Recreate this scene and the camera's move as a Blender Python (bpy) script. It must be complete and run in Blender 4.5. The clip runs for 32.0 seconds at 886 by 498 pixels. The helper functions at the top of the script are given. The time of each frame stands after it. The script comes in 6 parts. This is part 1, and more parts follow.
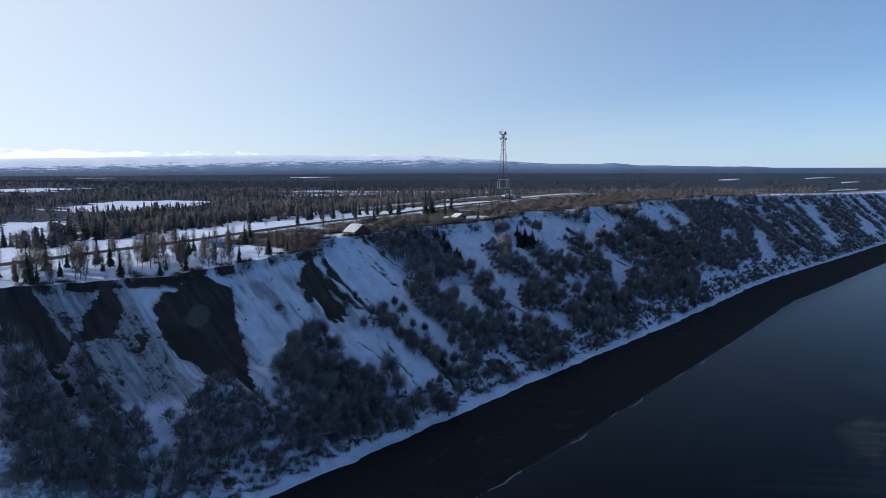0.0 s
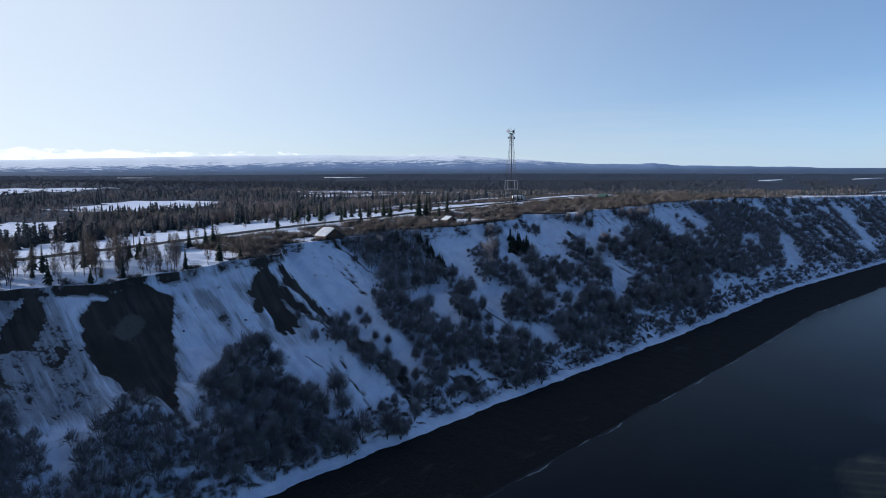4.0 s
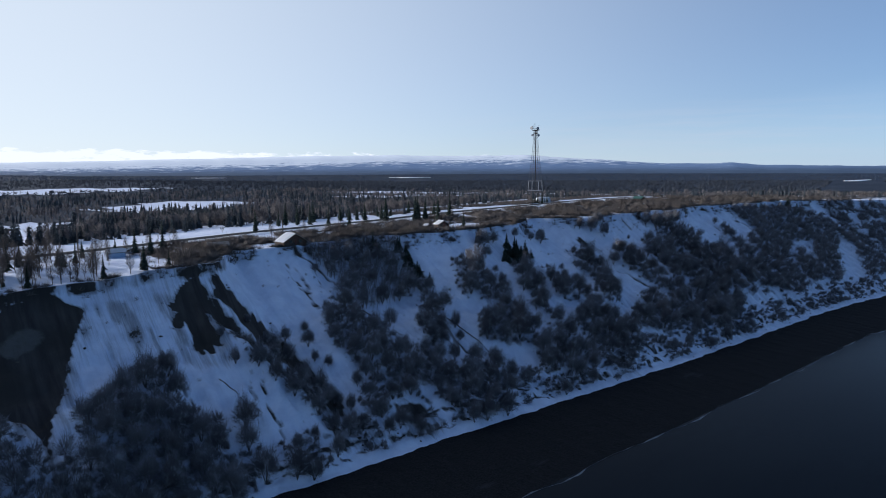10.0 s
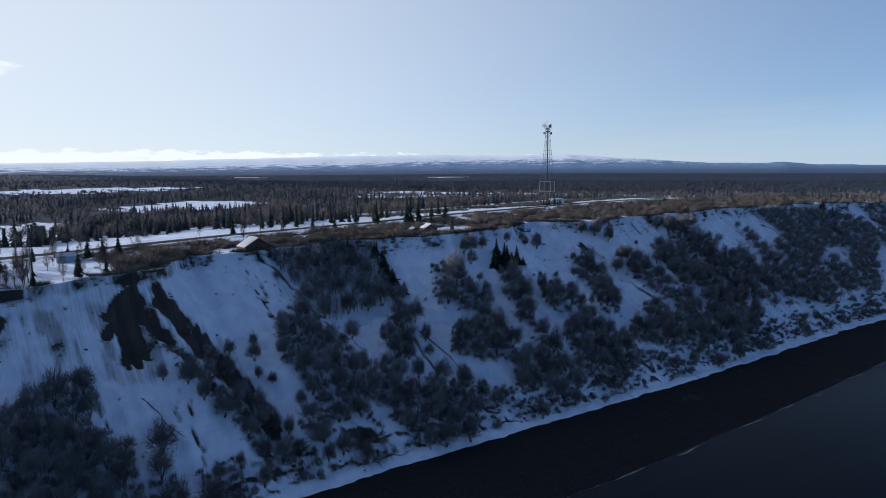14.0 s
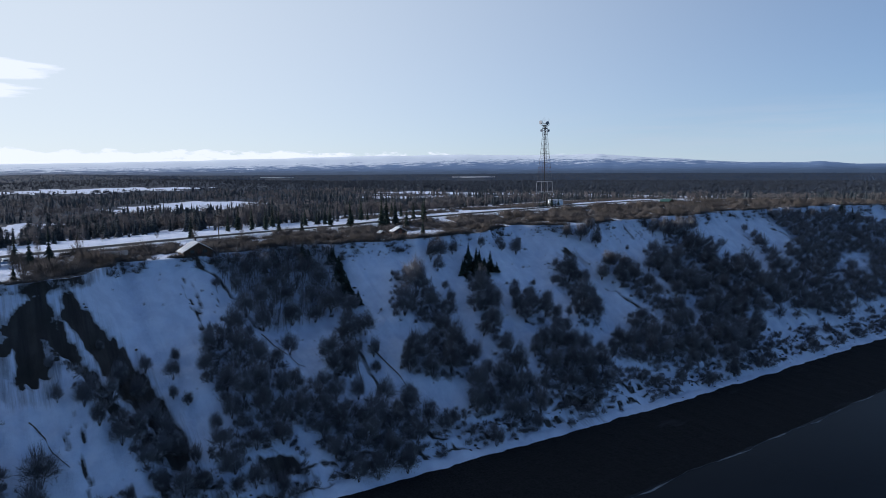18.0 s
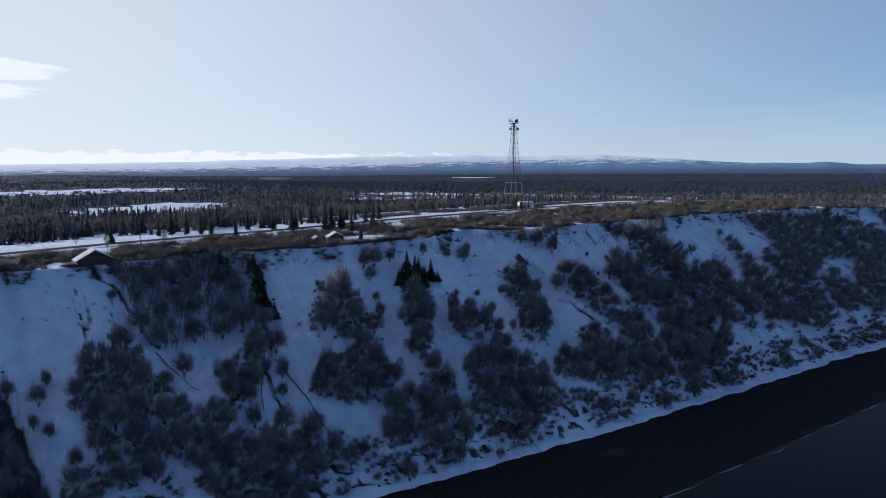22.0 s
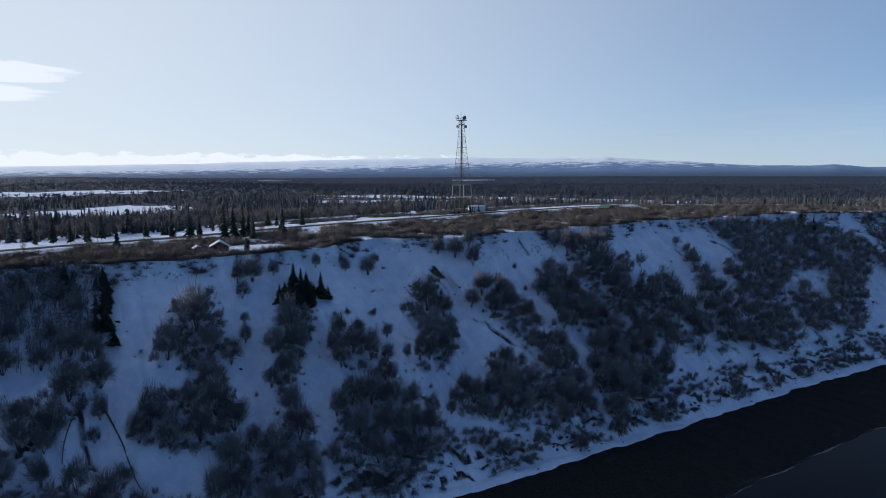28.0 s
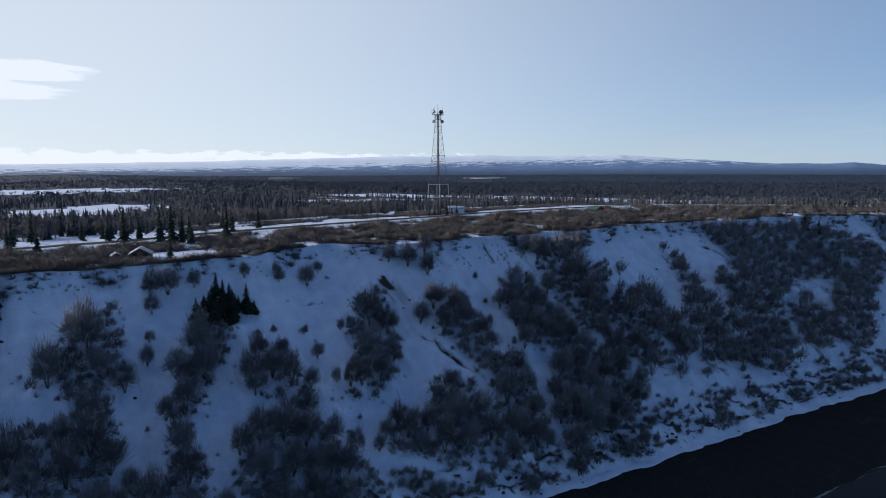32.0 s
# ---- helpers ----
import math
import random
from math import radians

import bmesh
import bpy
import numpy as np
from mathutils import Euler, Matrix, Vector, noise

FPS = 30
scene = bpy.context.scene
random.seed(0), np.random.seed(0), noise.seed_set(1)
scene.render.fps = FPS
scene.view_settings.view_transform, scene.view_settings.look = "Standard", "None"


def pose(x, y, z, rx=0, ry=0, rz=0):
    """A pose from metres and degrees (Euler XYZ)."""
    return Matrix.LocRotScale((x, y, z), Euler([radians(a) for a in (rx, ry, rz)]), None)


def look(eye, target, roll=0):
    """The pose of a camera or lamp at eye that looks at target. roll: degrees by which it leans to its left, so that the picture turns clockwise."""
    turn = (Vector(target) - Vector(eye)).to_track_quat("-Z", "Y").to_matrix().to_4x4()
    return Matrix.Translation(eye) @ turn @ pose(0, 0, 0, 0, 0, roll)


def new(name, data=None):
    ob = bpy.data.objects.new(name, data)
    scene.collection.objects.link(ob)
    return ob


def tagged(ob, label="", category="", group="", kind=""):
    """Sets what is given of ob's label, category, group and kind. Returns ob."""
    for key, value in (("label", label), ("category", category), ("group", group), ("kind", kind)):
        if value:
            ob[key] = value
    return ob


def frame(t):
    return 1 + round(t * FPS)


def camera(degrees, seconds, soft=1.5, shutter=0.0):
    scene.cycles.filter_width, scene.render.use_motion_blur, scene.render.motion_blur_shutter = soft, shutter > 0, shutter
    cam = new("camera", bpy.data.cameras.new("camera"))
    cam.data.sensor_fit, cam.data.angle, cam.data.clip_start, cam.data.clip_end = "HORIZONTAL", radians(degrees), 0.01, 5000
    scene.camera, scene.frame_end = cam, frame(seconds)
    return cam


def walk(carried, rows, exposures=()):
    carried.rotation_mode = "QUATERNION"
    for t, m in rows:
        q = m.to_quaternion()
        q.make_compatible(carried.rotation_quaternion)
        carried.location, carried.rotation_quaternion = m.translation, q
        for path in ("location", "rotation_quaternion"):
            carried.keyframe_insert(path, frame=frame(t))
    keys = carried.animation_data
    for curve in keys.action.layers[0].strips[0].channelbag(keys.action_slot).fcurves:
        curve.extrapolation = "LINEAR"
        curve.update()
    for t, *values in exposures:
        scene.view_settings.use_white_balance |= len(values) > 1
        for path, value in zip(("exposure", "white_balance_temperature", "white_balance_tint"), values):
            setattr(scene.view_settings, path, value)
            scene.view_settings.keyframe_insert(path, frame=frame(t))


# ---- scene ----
EXPOSURE, SKY, SUN_POWER, CLOUD = 0.2, 0.1, 4.6, 8.7
# the camera: seconds, place, then heading (from +x towards +y), tilt and roll in degrees
ROWS = [
    (0.0, 0.00, 0.00, 68.41, 38.231, -6.690, -0.374),
    (1.5, 9.80, -2.57, 68.44, 39.513, -6.674, -0.360),
    (3.0, 19.61, -5.15, 68.47, 40.795, -6.659, -0.346),
    (4.5, 29.64, -7.46, 68.44, 41.923, -6.669, -0.322),
    (6.0, 39.67, -9.78, 68.41, 43.050, -6.680, -0.298),
    (7.0, 46.44, -10.99, 68.37, 44.047, -6.670, -0.325),
    (8.0, 53.20, -12.20, 68.34, 45.044, -6.660, -0.352),
    (9.0, 59.96, -13.15, 68.35, 46.685, -6.633, -0.386),
    (10.0, 66.89, -13.79, 68.35, 47.827, -6.627, -0.400),
    (11.0, 73.81, -14.44, 68.35, 48.970, -6.620, -0.414),
    (12.0, 80.64, -14.76, 68.34, 49.912, -6.626, -0.390),
    (13.0, 87.46, -15.07, 68.33, 50.854, -6.631, -0.366),
    (14.5, 97.97, -15.14, 68.35, 52.008, -6.626, -0.401),
    (16.0, 108.31, -14.82, 68.30, 53.079, -6.637, -0.417),
    (17.0, 115.20, -14.61, 68.26, 53.793, -6.644, -0.428),
    (19.0, 128.93, -13.68, 68.01, 54.547, -6.597, -0.405),
    (21.0, 142.73, -12.52, 67.90, 54.681, -6.568, -0.418),
    (23.0, 156.62, -11.49, 67.99, 54.752, -6.566, -0.381),
    (25.0, 170.42, -10.21, 67.82, 54.973, -6.533, -0.352),
    (26.5, 180.69, -8.86, 67.58, 55.175, -6.444, -0.344),
    (28.0, 190.96, -7.51, 67.34, 55.377, -6.356, -0.335),
    (29.0, 197.76, -5.99, 67.24, 55.625, -6.402, -0.276),
    (30.0, 204.43, -4.08, 67.31, 55.957, -6.415, -0.229),
    (31.0, 210.90, -2.04, 67.46, 56.312, -6.476, -0.257),
    (32.0, 217.37, 0.00, 67.62, 56.666, -6.536, -0.285),
]


def aim(x, y, z, heading, tilt, roll):
    h, p, r = radians(heading), radians(tilt), radians(roll)
    ahead = Vector((math.cos(h) * math.cos(p), math.sin(h) * math.cos(p), math.sin(p)))
    level = Vector((math.sin(h), -math.cos(h), 0))
    over = level.cross(ahead)
    right = level * math.cos(r) + over * math.sin(r)
    up = over * math.cos(r) - level * math.sin(r)
    m = Matrix((right, up, -ahead)).transposed().to_4x4()
    m.translation = (x, y, z)
    return m


cam = camera(67.97, 32.0, soft=0.9)
walk(cam, [(row[0], aim(*row[1:])) for row in ROWS], exposures=[(0.0, EXPOSURE + 0.13, 5800, 12.0), (12.0, EXPOSURE + 0.02, 5800, 12.0), (32.0, EXPOSURE - 0.1, 5800, 12.0)])

# ---- light: low sun behind the bluff, clear sky ----
SUN_HEADING, SUN_HEIGHT = 120.0, 14.5
world = bpy.data.worlds.new("world")
scene.world = world
world.use_nodes = True


def build_sky():
    nt = world.node_tree
    nt.nodes.clear()
    out = nt.nodes.new("ShaderNodeOutputWorld")
    bg = nt.nodes.new("ShaderNodeBackground")
    sky = nt.nodes.new("ShaderNodeTexSky")
    sky.sky_type = "NISHITA"
    sky.sun_disc = False
    sky.sun_elevation = radians(SUN_HEIGHT)
    sky.sun_rotation = radians(90 - SUN_HEADING)
    sky.altitude = 50
    sky.air_density, sky.dust_density, sky.ozone_density = 0.7, 0.25, 2.7
    bg.inputs["Strength"].default_value = SKY
    # a low bank of cloud over the hills towards the sun, a wisp above it, and faint streaks
    coord = nt.nodes.new("ShaderNodeTexCoord")

    def node(kind, op=None, *values):
        n = nt.nodes.new(kind)
        if op:
            n.operation = op
        for s, v in zip(n.inputs, values):
            if isinstance(v, bpy.types.NodeSocket):
                nt.links.new(v, s)
            elif v is not None:
                s.default_value = v
        return n

    def blob(heading, height, wide, tall):
        """1 in the middle of a patch of sky, 0 at its rim."""
        h, e = radians(heading), radians(height)
        mid = (math.cos(h) * math.cos(e), math.sin(h) * math.cos(e), math.sin(e))
        off = node("ShaderNodeVectorMath", "SUBTRACT", coord.outputs["Generated"], mid)
        side = node("ShaderNodeVectorMath", "DOT_PRODUCT", off.outputs[0], (-math.sin(h), math.cos(h), 0))
        up = node("ShaderNodeSeparateXYZ", None, off.outputs[0])
        u = node("ShaderNodeMath", "MULTIPLY", side.outputs["Value"], 1 / math.radians(wide))
        v = node("ShaderNodeMath", "MULTIPLY", up.outputs["Z"], 1 / math.radians(tall))
        uu = node("ShaderNodeMath", "MULTIPLY", u.outputs[0], u.outputs[0])
        vv = node("ShaderNodeMath", "MULTIPLY", v.outputs[0], v.outputs[0])
        front = node("ShaderNodeVectorMath", "DOT_PRODUCT", coord.outputs["Generated"], mid)
        ahead = node("ShaderNodeMath", "GREATER_THAN", front.outputs["Value"], 0.3)
        r = node("ShaderNodeMath", "ADD", uu.outputs[0], vv.outputs[0])
        f = node("ShaderNodeMapRange", None, r.outputs[0], 0.1, 1.0, 1.0, 0.0)
        return node("ShaderNodeMath", "MULTIPLY", f.outputs[0], ahead.outputs[0]).outputs[0]

    def streaks(scale, low, high, shift):
        m = node("ShaderNodeMapping", None, coord.outputs["Generated"], (shift, 1.7, 0.2), None, scale)
        t = node("ShaderNodeTexNoise")
        nt.links.new(m.outputs[0], t.inputs["Vector"])
        t.inputs["Scale"].default_value, t.inputs["Detail"].default_value, t.inputs["Roughness"].default_value = 1.0, 8.0, 0.62
        return node("ShaderNodeMapRange", None, t.outputs[0], low, high, 0.0, 1.0).outputs[0]

    def times(a, b, k=1.0):
        m = node("ShaderNodeMath", "MULTIPLY", a, b)
        return node("ShaderNodeMath", "MULTIPLY", m.outputs[0], k).outputs[0]

    def clump(patch, noise, amount):
        """Cloud with a crisp, ragged rim."""
        both = node("ShaderNodeMath", "ADD", patch, noise)
        body = node("ShaderNodeMapRange", None, both.outputs[0], 0.85, 1.15, 0.0, amount).outputs[0]
        return times(body, node("ShaderNodeMapRange", None, patch, 0.0, 0.2, 0.0, 1.0).outputs[0])

    bank = clump(blob(92, 1.2, 47, 0.95), streaks((34, 34, 110), 0.33, 0.67, 0.4), 0.9)
    wisp = clump(blob(89.5, 7.6, 6.6, 0.95), streaks((9, 9, 75), 0.25, 0.7, 1.3), 0.82)
    wisp_low = clump(blob(90, 6.1, 5.6, 0.8), streaks((9, 9, 75), 0.25, 0.7, 2.3), 0.82)
    thin = times(blob(25, 3.2, 26, 2.6), streaks((4, 4, 60), 0.45, 0.75, 3.1), 0.3)
    # high thin haze, thickest towards the sun and low down
    flat = node("ShaderNodeVectorMath", "DOT_PRODUCT", coord.outputs["Generated"], (math.cos(radians(95)), math.sin(radians(95)), 0))
    near_sun = node("ShaderNodeMapRange", None, flat.outputs["Value"], 0.1, 1.0, 0.0, 1.0).outputs[0]
    rise = node("ShaderNodeSeparateXYZ", None, coord.outputs["Generated"])
    low = node("ShaderNodeMapRange", None, rise.outputs["Z"], 0.0, 0.2, 0.62, 0.0).outputs[0]
    facing = node("ShaderNodeMapRange", None, flat.outputs["Value"], -0.3, 0.1, 0.0, 1.0).outputs[0]
    veil = node("ShaderNodeMath", "MULTIPLY", node("ShaderNodeMath", "POWER", near_sun, 1.4).outputs[0], 0.62)
    veil = node("ShaderNodeMath", "ADD", veil.outputs[0], 0.24)
    veil = times(node("ShaderNodeMath", "MAXIMUM", veil.outputs[0], low).outputs[0], facing)
    tone = nt.nodes.new("ShaderNodeMix")
    tone.data_type = "RGBA"
    nt.links.new(near_sun, tone.inputs["Factor"])
    tone.inputs["A"].default_value = tuple(c / (2**EXPOSURE * SKY) for c in (0.5, 0.64, 0.8)) + (1,)
    tone.inputs["B"].default_value = tuple(c / (2**EXPOSURE * SKY) for c in (0.84, 0.86, 0.82)) + (1,)
    haze = nt.nodes.new("ShaderNodeMix")
    haze.data_type = "RGBA"
    nt.links.new(veil, haze.inputs["Factor"])
    nt.links.new(sky.outputs[0], haze.inputs["A"])
    nt.links.new(tone.outputs["Result"], haze.inputs["B"])
    col = haze.outputs["Result"]
    for amount, tint in ((thin, (0.62, 0.62, 0.66, 1)), (bank, (1.0, 1.0, 1.02, 1)), (wisp, (1.0, 1.0, 1.03, 1)), (wisp_low, (1.0, 1.0, 1.03, 1))):
        mix = nt.nodes.new("ShaderNodeMix")
        mix.data_type = "RGBA"
        nt.links.new(amount, mix.inputs["Factor"])
        nt.links.new(col, mix.inputs["A"])
        mix.inputs["B"].default_value = tuple(c * CLOUD for c in tint[:3]) + (1,)
        col = mix.outputs["Result"]
    nt.links.new(col, bg.inputs["Color"])
    nt.links.new(bg.outputs[0], out.inputs["Surface"])


build_sky()
sun = new("sun", bpy.data.lights.new("sun", "SUN"))
sun.data.energy, sun.data.angle, sun.data.color = SUN_POWER, radians(0.53), (1.0, 0.92, 0.81)
sh, se = radians(SUN_HEADING), radians(SUN_HEIGHT)
sun.matrix_world = look((0, 0, 0), (-math.cos(sh) * math.cos(se), -math.sin(sh) * math.cos(se), -math.sin(se)))
sun.location = (0, 0, 300)

# ---- materials ----


class Nodes:
    """A node material under construction."""

    def __init__(self, name, rough=0.8, spec=0.3, metal=0.0):
        self.mat = bpy.data.materials.new(name)
        self.mat.use_nodes = True
        self.nt = self.mat.node_tree
        self.bsdf = self.nt.nodes["Principled BSDF"]
        self.bsdf.inputs["Roughness"].default_value = rough
        self.bsdf.inputs["Specular IOR Level"].default_value = spec
        self.bsdf.inputs["Metallic"].default_value = metal
        self.coord = self.nt.nodes.new("ShaderNodeTexCoord")
        self.geo = self.nt.nodes.new("ShaderNodeNewGeometry")

    def put(self, value, socket):
        if isinstance(value, bpy.types.NodeSocket):
            self.nt.links.new(value, socket)
        elif isinstance(value, tuple) and len(value) == 3:
            socket.default_value = (*value, 1) if len(socket.default_value) == 4 else value
        else:
            socket.default_value = value

    def noise(self, scale, detail=4.0, rough=0.55, stretch=(1, 1, 1), world_space=True, where=None):
        m = self.nt.nodes.new("ShaderNodeMapping")
        m.inputs["Scale"].default_value = stretch
        self.put(where or (self.geo.outputs["Position"] if world_space else self.coord.outputs["Object"]), m.inputs[0])
        n = self.nt.nodes.new("ShaderNodeTexNoise")
        n.inputs["Scale"].default_value, n.inputs["Detail"].default_value = scale, detail
        n.inputs["Roughness"].default_value = rough
        self.put(m.outputs[0], n.inputs["Vector"])
        return n.outputs[0]

    def step(self, value, low, high, a=0.0, b=1.0):
        n = self.nt.nodes.new("ShaderNodeMapRange")
        n.interpolation_type = "SMOOTHSTEP"
        for s, v in zip(n.inputs, (value, low, high, a, b)):
            self.put(v, s)
        return n.outputs[0]

    def math(self, op, a, b=0.0):
        n = self.nt.nodes.new("ShaderNodeMath")
        n.operation = op
        self.put(a, n.inputs[0])
        self.put(b, n.inputs[1])
        return n.outputs[0]

    def mix(self, factor, a, b):
        n = self.nt.nodes.new("ShaderNodeMix")
        n.data_type = "RGBA"
        self.put(factor, n.inputs["Factor"])
        self.put(a, n.inputs["A"])
        self.put(b, n.inputs["B"])
        return n.outputs["Result"]

    def attr(self, name):
        n = self.nt.nodes.new("ShaderNodeAttribute")
        n.attribute_name = name
        return n.outputs["Fac"]

    def each(self, per_island=False):
        if per_island:
            return self.geo.outputs["Random Per Island"]
        return self.nt.nodes.new("ShaderNodeObjectInfo").outputs["Random"]

    def bump(self, height, strength=0.3, distance=0.1):
        n = self.nt.nodes.new("ShaderNodeBump")
        n.inputs["Strength"].default_value, n.inputs["Distance"].default_value = strength, distance
        self.put(height, n.inputs["Height"])
        self.put(n.outputs[0], self.bsdf.inputs["Normal"])

    def done(self, colour):
        self.put(colour, self.bsdf.inputs["Base Color"])
        return self.mat


def plain(name, a, b, scale=2.0, rough=0.7, metal=0.0, bump=0.15, spec=0.3, world_space=False):
    n = Nodes(name, rough, spec, metal)
    f = n.noise(scale, 5, 0.6, world_space=world_space)
    g = n.noise(scale * 7, 3, 0.6, world_space=world_space)
    n.bump(g, bump, 0.02)
    return n.done(n.mix(n.step(n.math("ADD", f, n.math("MULTIPLY", n.math("SUBTRACT", g, 0.5), 0.4)), 0.3, 0.7), a, b))


def ground_material():
    n = Nodes("snowy_ground", 0.85, 0.06)
    fine = n.noise(0.9, 6, 0.65)
    big = n.noise(0.06, 4, 0.6)
    mid = n.noise(0.25, 5, 0.62)
    streak = n.noise(0.55, 5, 0.6, stretch=(1.0, 0.09, 0.09))
    fray = n.math("ADD", n.math("MULTIPLY", n.math("SUBTRACT", fine, 0.5), 0.55), n.math("MULTIPLY", n.math("SUBTRACT", mid, 0.5), 0.5))
    # snow, crusted and wind-packed; shade's darker, bluer tone is put into its colour
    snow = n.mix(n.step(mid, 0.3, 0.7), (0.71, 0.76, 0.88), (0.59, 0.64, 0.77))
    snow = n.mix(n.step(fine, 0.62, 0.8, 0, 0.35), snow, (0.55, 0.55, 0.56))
    # grit washed over the snow in downslope streaks
    thread = n.noise(1.5, 5, 0.65, stretch=(1.0, 0.06, 0.06))
    grit = n.math("ADD", n.attr("soil"), n.math("ADD", n.math("MULTIPLY", n.math("SUBTRACT", thread, 0.5), 0.6), n.math("MULTIPLY", n.math("SUBTRACT", streak, 0.5), 0.5)))
    snow = n.mix(n.step(grit, 0.12, 0.5, 0, 0.72), snow, (0.13, 0.125, 0.125))
    # bare slumped clay and till
    dirt = n.mix(n.step(streak, 0.3, 0.7), (0.034, 0.031, 0.031), (0.075, 0.068, 0.064))
    dirt = n.mix(n.step(big, 0.4, 0.7), dirt, (0.04, 0.038, 0.034))
    dirt = n.mix(n.step(n.math("ADD", n.attr("soil"), fray), 1.2, 1.7), dirt, (0.1, 0.097, 0.09))
    litter = n.mix(n.step(fine, 0.35, 0.65), (0.05, 0.044, 0.04), (0.1, 0.086, 0.073))
    pebbles = n.noise(2.2, 6, 0.7)
    shingle = n.mix(n.step(pebbles, 0.3, 0.7), (0.01, 0.01, 0.011), (0.028, 0.027, 0.027))
    shingle = n.mix(n.step(n.noise(0.12, 5, 0.6, stretch=(0.35, 1.3, 1)), 0.62, 0.75, 0, 0.5), shingle, (0.06, 0.063, 0.068))
    # ground in far woods: tree shade and blue haze put into its colour
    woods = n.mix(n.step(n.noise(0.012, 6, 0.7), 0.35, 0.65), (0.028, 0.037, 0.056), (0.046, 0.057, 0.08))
    soil = n.step(n.math("ADD", n.attr("soil"), n.math("ADD", fray, n.math("MULTIPLY", n.math("SUBTRACT", streak, 0.5), 0.45))), 0.44, 0.58)
    brushy = n.step(n.math("ADD", n.attr("litter"), n.math("MULTIPLY", fray, 1.5)), 0.5, 0.85, 0.0, 0.85)
    stones = n.step(n.math("ADD", n.attr("shingle"), n.math("MULTIPLY", fray, 0.35)), 0.42, 0.52)
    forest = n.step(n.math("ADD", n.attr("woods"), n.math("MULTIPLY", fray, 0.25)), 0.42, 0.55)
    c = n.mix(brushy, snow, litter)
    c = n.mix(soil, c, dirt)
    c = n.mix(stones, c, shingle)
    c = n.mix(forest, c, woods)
    n.bump(n.math("ADD", n.math("ADD", fine, n.math("MULTIPLY", mid, 2.0)), n.math("MULTIPLY", streak, 1.5)), 0.6, 0.45)
    return n.done(c)


SHOAL = (196, -9, 0)


def water_material():
    n = Nodes("river_water", 0.12, 0.04)
    n.bsdf.inputs["IOR"].default_value = 1.33
    ripple = n.noise(0.9, 4, 0.6, stretch=(1.0, 1.6, 1))
    swell = n.noise(0.05, 3, 0.5)
    n.bump(n.math("ADD", ripple, swell), 0.12, 0.12)
    silt = n.mix(n.step(n.noise(0.02, 4, 0.6, stretch=(0.5, 1.5, 1)), 0.3, 0.7), (0.004, 0.008, 0.014), (0.008, 0.013, 0.019))
    # a pale shoal just under the surface
    off = n.nt.nodes.new("ShaderNodeVectorMath")
    off.operation = "DISTANCE"
    n.put(n.geo.outputs["Position"], off.inputs[0])
    off.inputs[1].default_value = SHOAL
    shoal = n.step(n.math("ADD", off.outputs["Value"], n.math("MULTIPLY", n.noise(0.06, 5, 0.6, stretch=(0.4, 1.3, 1)), 60)), 62, 48, 0.0, 0.6)
    return n.done(n.mix(shoal, silt, (0.055, 0.058, 0.045)))


def wood_material(name, dark, light, frost=0.0):
    n = Nodes(name, 0.9, 0.02)
    tint = n.step(n.each(), 0.0, 1.0)
    f = n.noise(1.5, 4, 0.6)
    c = n.mix(n.math("MULTIPLY", n.math("ADD", tint, f), 0.5), dark, light)
    if frost:
        c = n.mix(n.step(n.noise(0.5, 4, 0.65), 0.52, 0.68, 0, frost), c, (0.6, 0.62, 0.66))
    return n.done(c)


def joined_material(name, dark, light, frost=0.0):
    n = Nodes(name, 0.9, 0.02)
    tint = n.each(True)
    f = n.noise(0.03, 4, 0.6)
    c = n.mix(n.step(n.math("ADD", n.math("MULTIPLY", tint, 0.6), f), 0.4, 1.0), dark, light)
    if frost:
        c = n.mix(n.step(n.noise(0.5, 4, 0.65), 0.52, 0.68, 0, frost), c, (0.6, 0.62, 0.66))
    return n.done(c)


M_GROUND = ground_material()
M_WATER = water_material()
M_TWIG = wood_material("bare_twigs", (0.085, 0.08, 0.085), (0.21, 0.205, 0.22), 0.6)
M_TRUNK = wood_material("grey_bark", (0.05, 0.045, 0.042), (0.13, 0.115, 0.105))
M_BRUSH = joined_material("joined_twigs", (0.08, 0.075, 0.079), (0.19, 0.184, 0.195), 0.55)
M_TAN = joined_material("dry_brush", (0.06, 0.053, 0.049), (0.118, 0.102, 0.092))
M_NEEDLE = wood_material("spruce_needles", (0.024, 0.034, 0.03), (0.05, 0.064, 0.052))
# needles and birch of the woods are lightened to stand in for haze
M_NEEDLES = joined_material("far_needles", (0.036, 0.045, 0.05), (0.07, 0.08, 0.088))
M_BIRCH = joined_material("far_birch", (0.088, 0.079, 0.078), (0.172, 0.155, 0.15))
M_LIMB = wood_material("birch_twigs", (0.06, 0.052, 0.048), (0.16, 0.14, 0.13))
# distance haze put into the colour: the farther woods are bluer and paler
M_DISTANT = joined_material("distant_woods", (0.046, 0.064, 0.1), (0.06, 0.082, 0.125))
M_MIDWOODS = joined_material("hazed_mid_woods", (0.04, 0.047, 0.06), (0.066, 0.073, 0.086))
M_BRUSH_TOP = joined_material("thicket_twigs", (0.064, 0.058, 0.056), (0.14, 0.125, 0.117))

M_ICE = plain("grey_shore_ice", (0.06, 0.07, 0.085), (0.16, 0.18, 0.2), 0.4, 0.5, bump=0.2, world_space=True)

